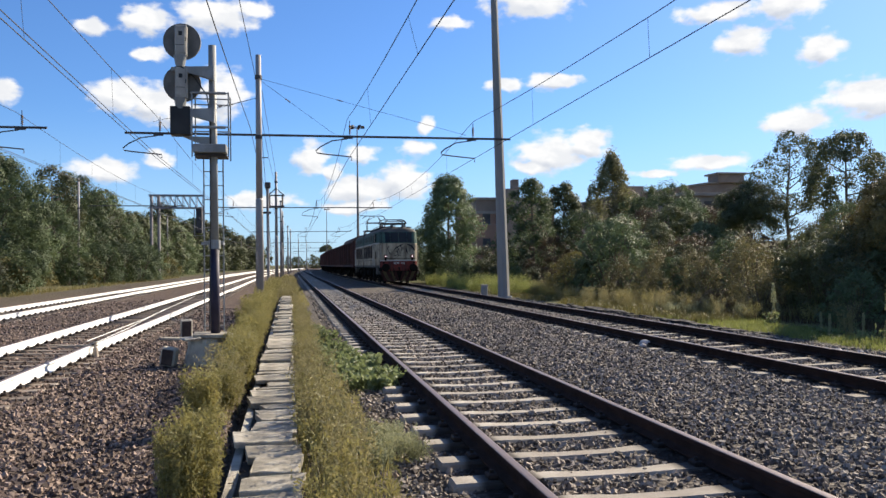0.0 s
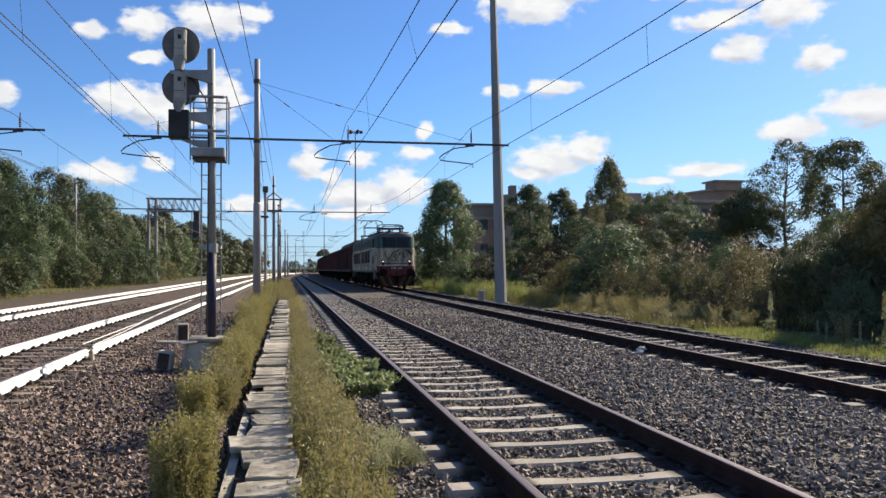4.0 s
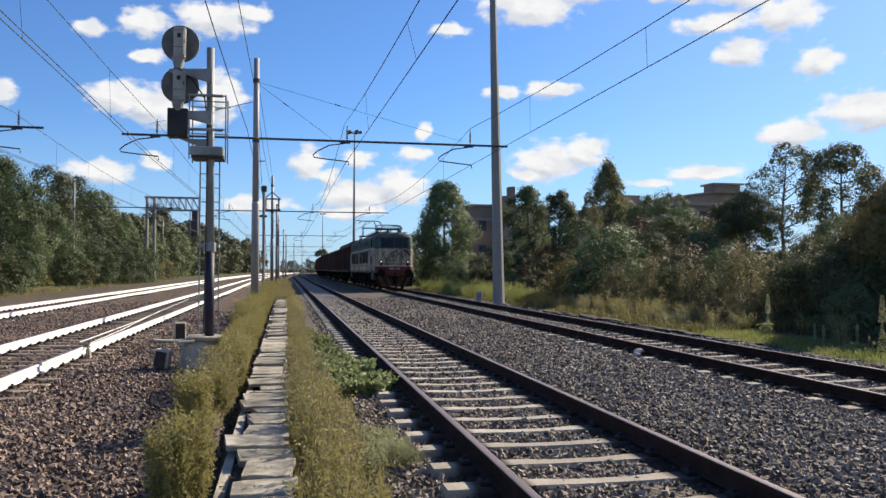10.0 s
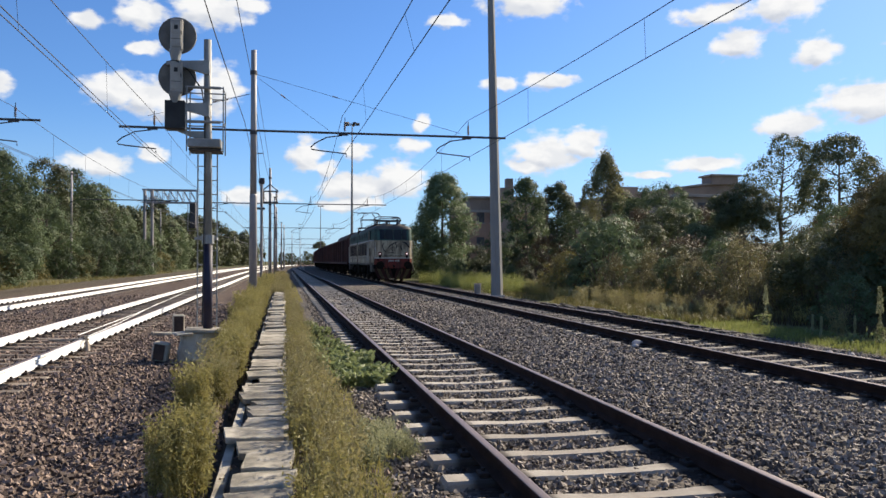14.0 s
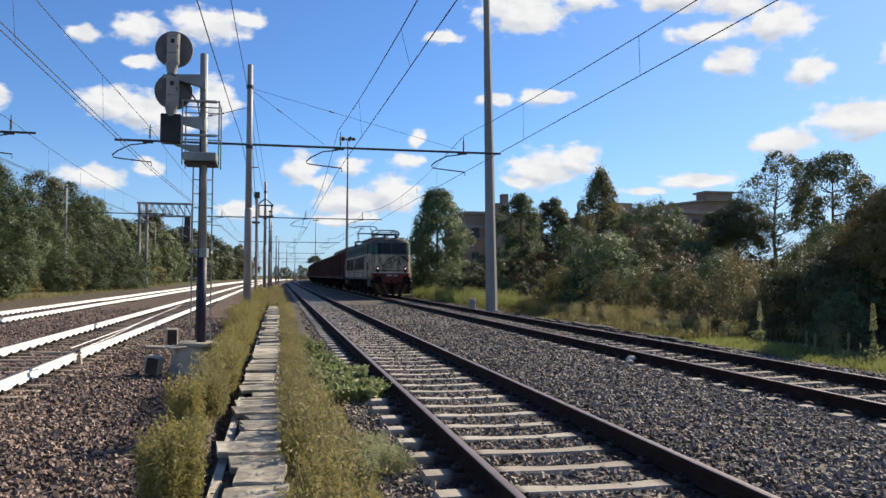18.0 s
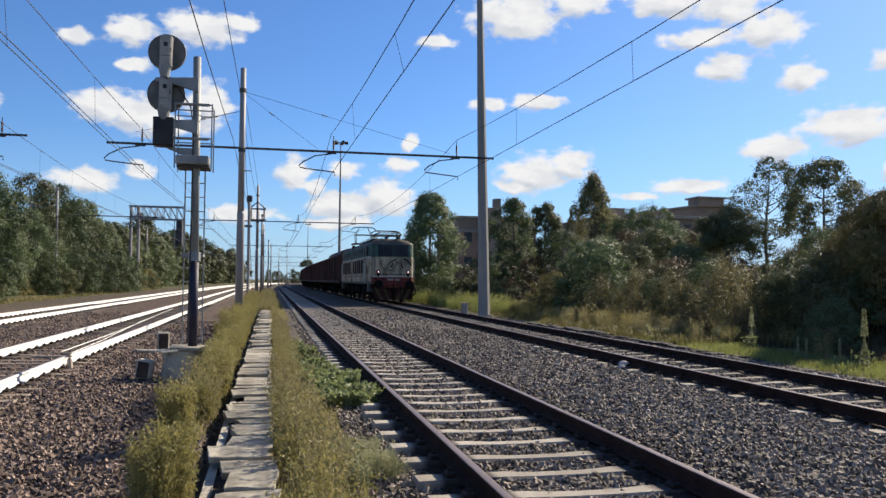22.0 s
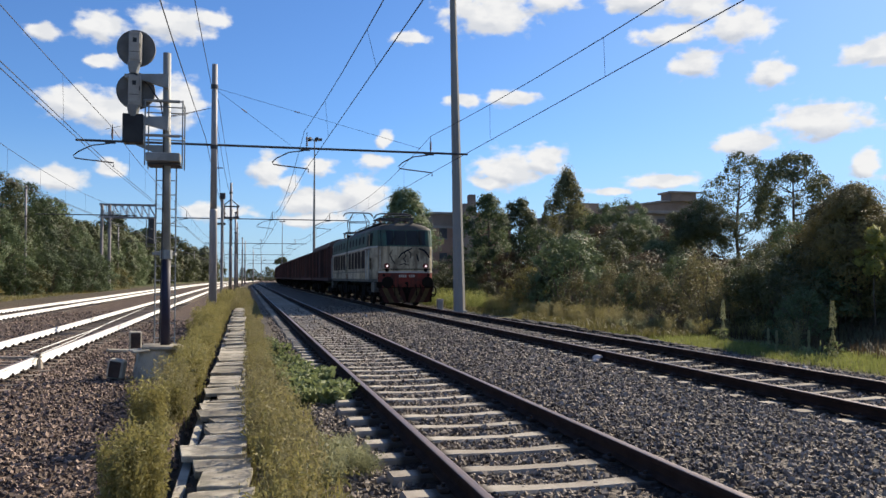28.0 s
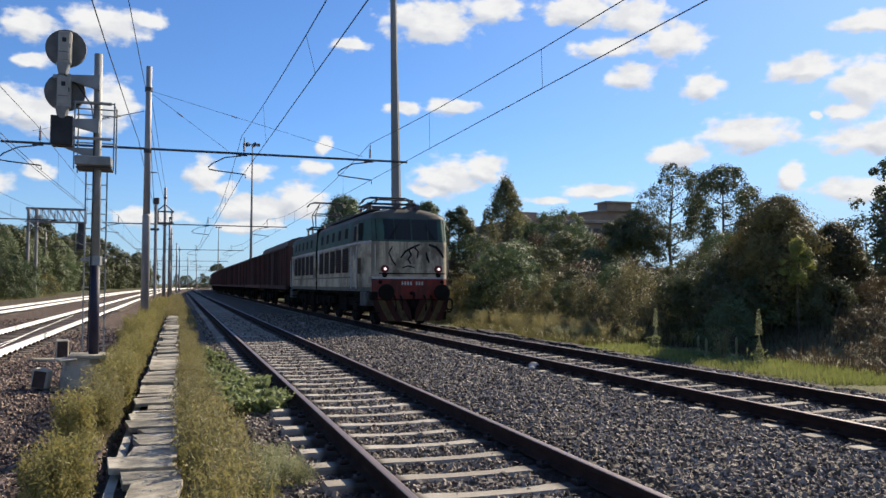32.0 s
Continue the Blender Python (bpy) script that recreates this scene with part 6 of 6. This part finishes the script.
# ---- ballast stones ----
def stones(name, label, material, areas, first_y):
    """Angular stones strewn over areas (x0, x1, y0, y1, per square metre, size)."""
    centres, sizes = [], []
    for x0, x1, y0, y1, dens, size in areas:
        n = int((x1 - x0) * (y1 - y0) * dens)
        p = np.c_[RNG.uniform(x0, x1, n), RNG.uniform(y0, y1, n)]
        keep = np.ones(n, bool)
        for tx, start in first_y:
            on = (np.abs(p[:, 0] - tx) < 1.13) & (np.abs((p[:, 1] - start + 0.3) % 0.6 - 0.3) < 0.10)
            keep &= ~(on & (RNG.random(n) > 0.03))
            for s in (-0.752, 0.752):
                keep &= np.abs(p[:, 0] - tx - s) > 0.09
        p = p[keep]
        z = np.array([ground_z(a, b) for a, b in p])
        s = size * RNG.uniform(0.55, 1.25, len(p))
        centres.append(np.c_[p, z + s * RNG.uniform(-0.1, 0.5, len(p))])
        sizes.append(s)
    c, s = np.concatenate(centres), np.concatenate(sizes)
    n = len(c)
    base = np.array([(i, j, k) for i in (-1, 1) for j in (-1, 1) for k in (-1, 1)], float)
    v = base[None] * RNG.uniform(0.45, 1.0, (n, 8, 3)) * RNG.uniform(0.4, 1.08, (n, 1, 3))
    q = RNG.normal(size=(n, 4))
    q /= np.linalg.norm(q, axis=1)[:, None]
    w, x, y, z = q.T
    rot = np.stack([1 - 2 * (y * y + z * z), 2 * (x * y - z * w), 2 * (x * z + y * w), 2 * (x * y + z * w), 1 - 2 * (x * x + z * z), 2 * (y * z - x * w),
                    2 * (x * z - y * w), 2 * (y * z + x * w), 1 - 2 * (x * x + y * y)], 1).reshape(n, 3, 3)
    v = np.einsum("nij,nkj->nki", rot, v) * s[:, None, None] * 0.62 + c[:, None]
    f = np.array([(0, 1, 3, 2), (4, 6, 7, 5), (0, 4, 5, 1), (2, 3, 7, 6), (0, 2, 6, 4), (1, 5, 7, 3)])
    faces = (f[None] + 8 * np.arange(n)[:, None, None]).reshape(-1, 4)
    solo(name, raw_mesh(name, v.reshape(-1, 3), faces, material), label, "ballast", kind="stuff")


stones("grey_ballast", "loose grey crushed stone ballast round the rails", STONE_GREY, (
    (0.75, 8.0, 3.2, 9, 620, 0.037), (0.75, 8.8, 9, 15, 430, 0.040), (0.8, 8.8, 15, 24, 220, 0.043), (0.8, 8.8, 24, 40, 45, 0.05), (8.0, 8.9, 7, 9, 330, 0.038), (0.75, 8.8, -5, 3.2, 70, 0.045)),
    ((TRACKS["near"], 1.16), (TRACKS["train"], 3.25)))
stones("brown_ballast", "loose brown crushed stone ballast beside the main line", STONE_BROWN, (
    (-3.4, -0.55, 4.0, 10, 430, 0.042), (-3.4, -0.55, 10, 18, 280, 0.046), (-3.4, -0.6, 18, 32, 60, 0.052), (-8.0, -3.4, 8, 24, 75, 0.052), (-11.5, -5.2, 24, 40, 25, 0.06), (-0.5, 0.75, 3.5, 14, 60, 0.04), (-3.4, -0.6, -5, 4.0, 70, 0.048)),
    ((TRACKS["left"], 7.0), (TRACKS["far"], 20.0)))


def pebble(x, y, r, label="pale rounded stone beside the rail"):
    g = Geo()
    rows = []
    for i in range(7):
        a = math.pi * i / 6
        rows.append([(r * math.sin(a) * math.cos(b * 0.7854) * (1.25 + 0.1 * math.sin(b * 2 + i)), r * math.sin(a) * math.sin(b * 0.7854), 0.75 * r * math.cos(a)) for b in range(8)])
    g.loft(rows, True)
    solo("stone", g.mesh("stone", WHITE_STONE, True), label, "stone", pose(x, y, ground_z(x, y) + 0.6 * r, 0, 0, x * 50), "pale stones")


for px, py, pr in ((5.93, 12.9, 0.085), (5.80, 12.7, 0.05), (4.15, 8.4, 0.028), (4.5, 12.2, 0.022), (4.05, 18.2, 0.035), (4.35, 29.5, 0.06), (3.95, 6.2, 0.02), (8.35, 11.2, 0.05), (8.5, 10.9, 0.045), (1.85, 24.5, 0.045)):
    pebble(px, py, pr)


# ---- weeds and grass ----
def blades(bases, height, width, lean, segments=2):
    """Bent blades of grass, one strip each."""
    n = len(bases)
    h = height * RNG.uniform(0.5, 1.3, (n, 1)) if np.isscalar(height) else height[:, None]
    a = RNG.uniform(0, 2 * np.pi, n)
    out = np.c_[np.cos(a), np.sin(a), np.zeros(n)] * RNG.uniform(0.1, 1.0, (n, 1)) * lean
    side = np.c_[-np.sin(a), np.cos(a), np.zeros(n)] * width * RNG.uniform(0.6, 1.3, (n, 1))
    up = np.array([0, 0, 1.0])
    rows = []
    for k in range(segments + 1):
        t = k / segments
        c = bases + up * h * t * (1 - 0.15 * t) + out * h * t * t
        s = side * (1 - 0.9 * t)
        rows += [c - s, c + s]
    v = np.stack(rows, 1)
    m = 2 * (segments + 1)
    f = np.array([(2 * k, 2 * k + 1, 2 * k + 3, 2 * k + 2) for k in range(segments)])
    return v.reshape(-1, 3), (f[None] + m * np.arange(n)[:, None, None]).reshape(-1, 4)


def join(*pairs):
    vs, fs, n = [], [], 0
    for v, f in pairs:
        vs.append(v)
        fs.append(f + n)
        n += len(v)
    return np.concatenate(vs), np.concatenate(fs)


def weed(name, label, stems, height, radius, leaves, size, material, at, lean=0.25, group="weeds beside the trough", slim=0.34):
    ob = thing(name, label, "weed", at, group)
    a, r = RNG.uniform(0, 2 * np.pi, stems), radius * np.sqrt(RNG.random(stems))
    base = np.c_[np.cos(a) * r, np.sin(a) * r, np.zeros(stems) - 0.02]
    h = height * RNG.uniform(0.55, 1.1, stems)
    out = np.c_[np.cos(a), np.sin(a), np.zeros(stems)] * (lean * RNG.uniform(0.1, 1, (stems, 1)))
    v, f = blades(base, h, 0.0045, lean, 3)
    pts = []
    for i in range(stems):
        t = RNG.uniform(0.15, 1.0, leaves)[:, None]
        pts.append(base[i] + np.array([0, 0, 1.0]) * h[i] * t * (1 - 0.12 * t) + out[i] * h[i] * t * t + RNG.normal(size=(leaves, 3)) * (0.022, 0.022, 0.012))
    tagged(part("stem_tuft", raw_mesh("stem_tuft", v, f, material), material, ob), kind="stuff")
    tagged(part("leaf_mass", raw_mesh("leaf_mass", *leaf_cards(np.concatenate(pts), size, slim, -0.5 if slim < 0.5 else 0.0), material), material, ob), kind="stuff")
    return ob


def build_weeds():
    far = pose(0, 0, -90)
    tall = [weed("tall_weed", "tall yellowish green weed beside the concrete lids", 40, 0.72, 0.15, 34, 0.021, WEED, far, 0.14) for i in range(3)]
    dry = [weed("dry_weed", "wispy dry olive weed beside the track", 22, 0.60, 0.13, 28, 0.020, WEED_DRY, far) for i in range(3)]
    mid = [weed("tall_weed", "wispy green weed between lids and track", 22, 0.58, 0.13, 28, 0.020, WEED, far) for i in range(2)]
    lush = [weed("tall_grass", "tuft of tall bright green grass beside the siding", 60, 0.75, 0.25, 16, 0.03, GRASS, far, 0.3, "grass tufts beside the siding", 0.16) for i in range(2)]
    herb = [weed("bushy_weed", "low grey-green bushy weed beside the sleepers", 30, 0.42, 0.14, 34, 0.020, HERB, far, 0.3) for i in range(2)]
    broad = [weed("broadleaf_weed", "bright green leafy weed at the sleeper ends", 26, 0.26, 0.22, 16, 0.040, WEED_GREEN, far, 0.7, slim=0.55) for i in range(3)]

    def put(kinds, x, y, s, tall_by=1.0):
        copy_thing(random.choice(kinds), spot(x, y, random.uniform(0, 360), s, tall_by, 0.02))

    # left of the lids
    for x, y, s in ((-0.70, 5.5, 0.85), (-0.62, 5.6, 0.95), (-0.78, 5.7, 0.85), (-0.66, 5.8, 0.95), (-0.62, 5.95, 0.9), (-0.74, 6.0, 0.85)):
        put(tall, x, y, s)
    y = 8.4
    while y < 60:
        for k in range(2 if y < 30 else 1):
            x = -0.62 - (0.26 if y < 13 else 0.34) * random.random()
            if abs(y - 13.9) < 0.6 and x < -0.85:
                continue
            put(tall + dry, x, y + random.uniform(-0.15, 0.15), random.uniform(0.7, 1.05) * (1.1 if y < 12.5 else 1.0))
        y += 0.40 if y < 14 else 0.5 if y < 30 else 0.8
    y = 22.0
    while y < 60:
        put(mid + tall, -0.75 - 0.55 * random.random(), y, random.uniform(1.0, 1.5))
        y += 0.55
    # the strip beyond the last lids
    y = 38.8
    while y < 95:
        for k in range(2):
            put(mid + dry + dry, random.uniform(-0.7, 0.35), y, random.uniform(0.7, 1.2))
        y += 0.8 if y < 60 else 1.3
    # right of the lids
    y = 4.3
    while y < 55:
        for k in range(2 if 7.0 < y < 24 else 1):
            x = 0.15 + (0.30 if y < 9 else 0.26) * random.random() ** 1.2
            put(dry + dry + mid, x, y + random.uniform(-0.12, 0.12), random.uniform(0.6, 1.05) * (1.12 if y < 10 else 0.85))
        y += 0.19 if y < 7.0 else 0.26 if y < 12 else 0.38 if y < 26 else 0.9
    for x, y, s in ((0.95, 9.9, 1.0), (0.8, 10.2, 1.1), (1.02, 10.6, 1.0), (0.72, 10.9, 1.2), (0.92, 11.2, 1.0), (0.6, 11.5, 1.1), (0.8, 11.8, 1.0), (0.95, 12.2, 0.8), (0.7, 12.6, 1.0), (0.5, 12.0, 1.0), (0.62, 10.0, 0.9), (0.6, 13.4, 1.0), (0.45, 14.2, 1.0), (0.7, 14.6, 0.8), (0.5, 15.5, 0.9), (0.62, 16.8, 0.9), (0.5, 18.2, 0.9)):
        put(broad, x + 0.08, y, s * 1.1)
    for x, y, s in ((0.78, 6.3, 0.75), (0.9, 6.5, 0.7), (0.7, 6.65, 0.7), (0.95, 6.2, 0.6), (0.82, 6.8, 0.65), (0.66, 6.1, 0.7), (0.74, 7.1, 0.55)):
        put(herb, x, y, s)
    # beside the siding
    y = 14.0
    while y < 58:
        put(dry + mid, random.uniform(9.9, 11.6), y + random.uniform(-0.4, 0.4), random.uniform(0.7, 1.2))
        y += 0.6 if y > 21 else 1.1
    y = 17.0
    while y < 44:
        put(herb + herb + dry + mid, random.uniform(9.7, 11.8), y, random.uniform(0.7, 1.3), random.uniform(0.6, 1.1))
        y += 0.22
    y = 33.0
    while y < 55:
        put(lush, random.uniform(9.1, 10.6), y, random.uniform(0.8, 1.5))
        y += 0.4
    for x, y, h in ((9.83, 11.9, 1.0), (9.9, 12.6, 0.45), (9.75, 13.3, 0.4), (10.0, 13.9, 0.4), (10.3, 15.9, 0.9)):
        ob = thing("mullein", "single tall spike of a pale green mullein plant", "weed", spot(x, y))
        up = RNG.uniform(0.05, 1, 900)
        wide = (0.075 if h > 0.8 else 0.028) * np.where(up < 0.55, 0.55 + 0.45 * np.sin(up * 9.0), 1.0) * (1.08 - up) ** 0.6
        turn = RNG.uniform(0, 2 * np.pi, 900)
        pts = np.c_[np.cos(turn) * wide, np.sin(turn) * wide, up * h]
        tagged(part("flower_spike", raw_mesh("flower_spike", *leaf_cards(pts, 0.019, 0.45, -0.6), HERB), HERB, ob), kind="stuff")
        low = np.c_[RNG.normal(size=(60, 2)) * 0.09, RNG.uniform(0.0, 0.3, 60) * h]
        tagged(part("leaf_rosette", raw_mesh("leaf_rosette", *leaf_cards(low, 0.05, 0.4), WEED_GREEN), WEED_GREEN, ob), kind="stuff")
    for ob in tall + dry + mid + broad + herb + lush:
        for o in (*ob.children_recursive, ob):
            bpy.data.objects.remove(o)


build_weeds()


def turf(name, label, x0, x1, y0, y1, n, height, width, material, lean=0.5):
    p = np.c_[RNG.uniform(x0, x1, n), y0 + (y1 - y0) * RNG.random(n) ** 1.5]
    keep = np.array([noise.noise((a * 0.8, b * 0.5, 5.0)) > -0.25 for a, b in p])
    p = p[keep]
    base = np.c_[p, [ground_z(a, b) - 0.01 for a, b in p]]
    solo(name, raw_mesh(name, *blades(base, height, width, lean), material), label, "grass", kind="stuff")


turf("grass_verge", "bright yellow-green grass verge beside the siding", 8.95, 10.7, 7.5, 19, 15000, 0.12, 0.008, GRASS)
turf("rough_verge", "rough dull grass and low weeds beside the siding", 9.0, 12.0, 17.0, 45, 14000, 0.22, 0.012, LEAF_C, 0.7)
turf("grass_slope", "rough grass on the railway bank", 11.0, 19.5, 17.0, 42, 9000, 0.28, 0.012, LEAF_C, 0.35)
turf("dry_undergrowth", "dry brown undergrowth below the dark trees", 10.4, 19.5, 8.0, 20, 15000, 0.24, 0.012, LEAF_D, 0.8)
turf("trackside_grass", "short dry grass along the cable trough", -0.98, -0.6, 8.0, 40, 4000, 0.16, 0.004, WEED_DRY)
turf("lid_grass", "short grass between lids and track", 0.08, 0.72, 4.2, 55, 8000, 0.16, 0.005, WEED)
turf("woodland_edge_grass", "grass along the woodland edge", -15.4, -13.9, 36, 110, 2600, 0.3, 0.02, LEAF_C)


CREOSOTE = surface("creosoted_timber", ((0.012, 0.010, 0.009), (0.035, 0.028, 0.024)), 3.0, 0.85, 0, 0.5, 50, 0.2, stretch=(1, 0.1, 1))


def old_timber():
    y0 = 13.4
    while y0 < 25.5:
        ln, th = random.uniform(0.5, 1.7), random.uniform(0.05, 0.1)
        for x in (8.72, 8.98):
            if random.random() < 0.15:
                continue
            g = Geo()
            for k in range(4):
                g.box(-0.11, 0.11, ln * k / 4 - 0.005, ln * (k + 1) / 4, 0, th * random.uniform(0.75, 1.1), 0.015)
            g.v = [(a + 0.03 * noise.noise((a * 7, b * 4, y0)), b, c + 0.03 * noise.noise((a * 9, b * 5, y0))) for a, b, c in g.v]
            solo("timber_piece", g.mesh("timber_piece", CREOSOTE), "dark rotten piece of timber sleeper lying beside the siding", "timber", pose(x + random.uniform(-0.05, 0.05), y0, ground_z(8.8, 18) - 0.03, random.uniform(-1, 2), 0, random.uniform(-9, 9)), "old timber pieces")
        y0 += ln + random.uniform(0.0, 0.25)
    cab = thing("trackside_cabinet", "small grey trackside cabinet at the foot of the lighting mast", "cabinet", pose(8.05, 33.2, ground_z(8.05, 33)))
    part("body", Geo().box(-0.13, 0.13, -0.1, 0.1, 0, 0.5, 0.02), GALV, cab)
    part("lid", Geo().box(-0.15, 0.15, -0.12, 0.12, 0.502, 0.53, 0.008), GALV, cab)
    part("door", Geo().box(-0.1, 0.1, -0.112, -0.102, 0.06, 0.46, 0.004), SIGNAL_GREY, cab)


old_timber()


# ---- what moves ----
# the train stands, then draws off towards the camera: seconds, place of its front
RUN = ((0, 51.2), (8, 51.2), (11, 51.15), (12, 51.07), (13, 50.94), (14, 50.75), (15, 50.5), (16, 50.18), (17, 49.76), (18, 49.22), (19, 48.54), (20, 47.68), (21, 46.66), (22, 45.48), (23, 44.12),
       (24, 42.55), (25, 40.8), (26, 38.87), (27, 36.75), (28, 34.42), (29, 31.98), (30, 29.4), (31, 26.72), (32, 23.9))


def front(t):
    return float(np.interp(t, [r[0] for r in RUN], [r[1] for r in RUN]))


def roll_rows(ob, radius):
    """Rows of a wheelset that rolls with its vehicle."""
    m, rows, last = ob.matrix_basis.copy(), [(0.0, 0.0)], 0.0
    for i in range(1, 321):
        t = i / 10
        a = math.degrees((RUN[0][1] - front(t)) / radius)
        if a - last > 60 or i == 320:
            rows.append((t, a))
            last = a
    rows.insert(1, (10.0, math.degrees((RUN[0][1] - front(10.0)) / radius)))
    return [(t, m @ pose(0, 0, 0, a, 0, 0)) for t, a in rows]


def motions():
    starts = [(loco, 0.0, 0.62)] + [(w, LOCO + 0.75 + 14.05 * i, 0.46) for i, w in enumerate(wagons)]
    for ob, back, radius in starts:
        long = LOCO if ob is loco else 13.2
        walk(ob, [(t, pose(TRACKS["train"] + bend(y + back), y + back, 0.18, 0, 0, -math.degrees(math.atan((bend(y + back + long) - bend(y + back)) / long)))) for t, y in RUN])
        for child in ob.children:
            if child.name.startswith("wheelset"):
                walk(child, roll_rows(child, radius))


motions()
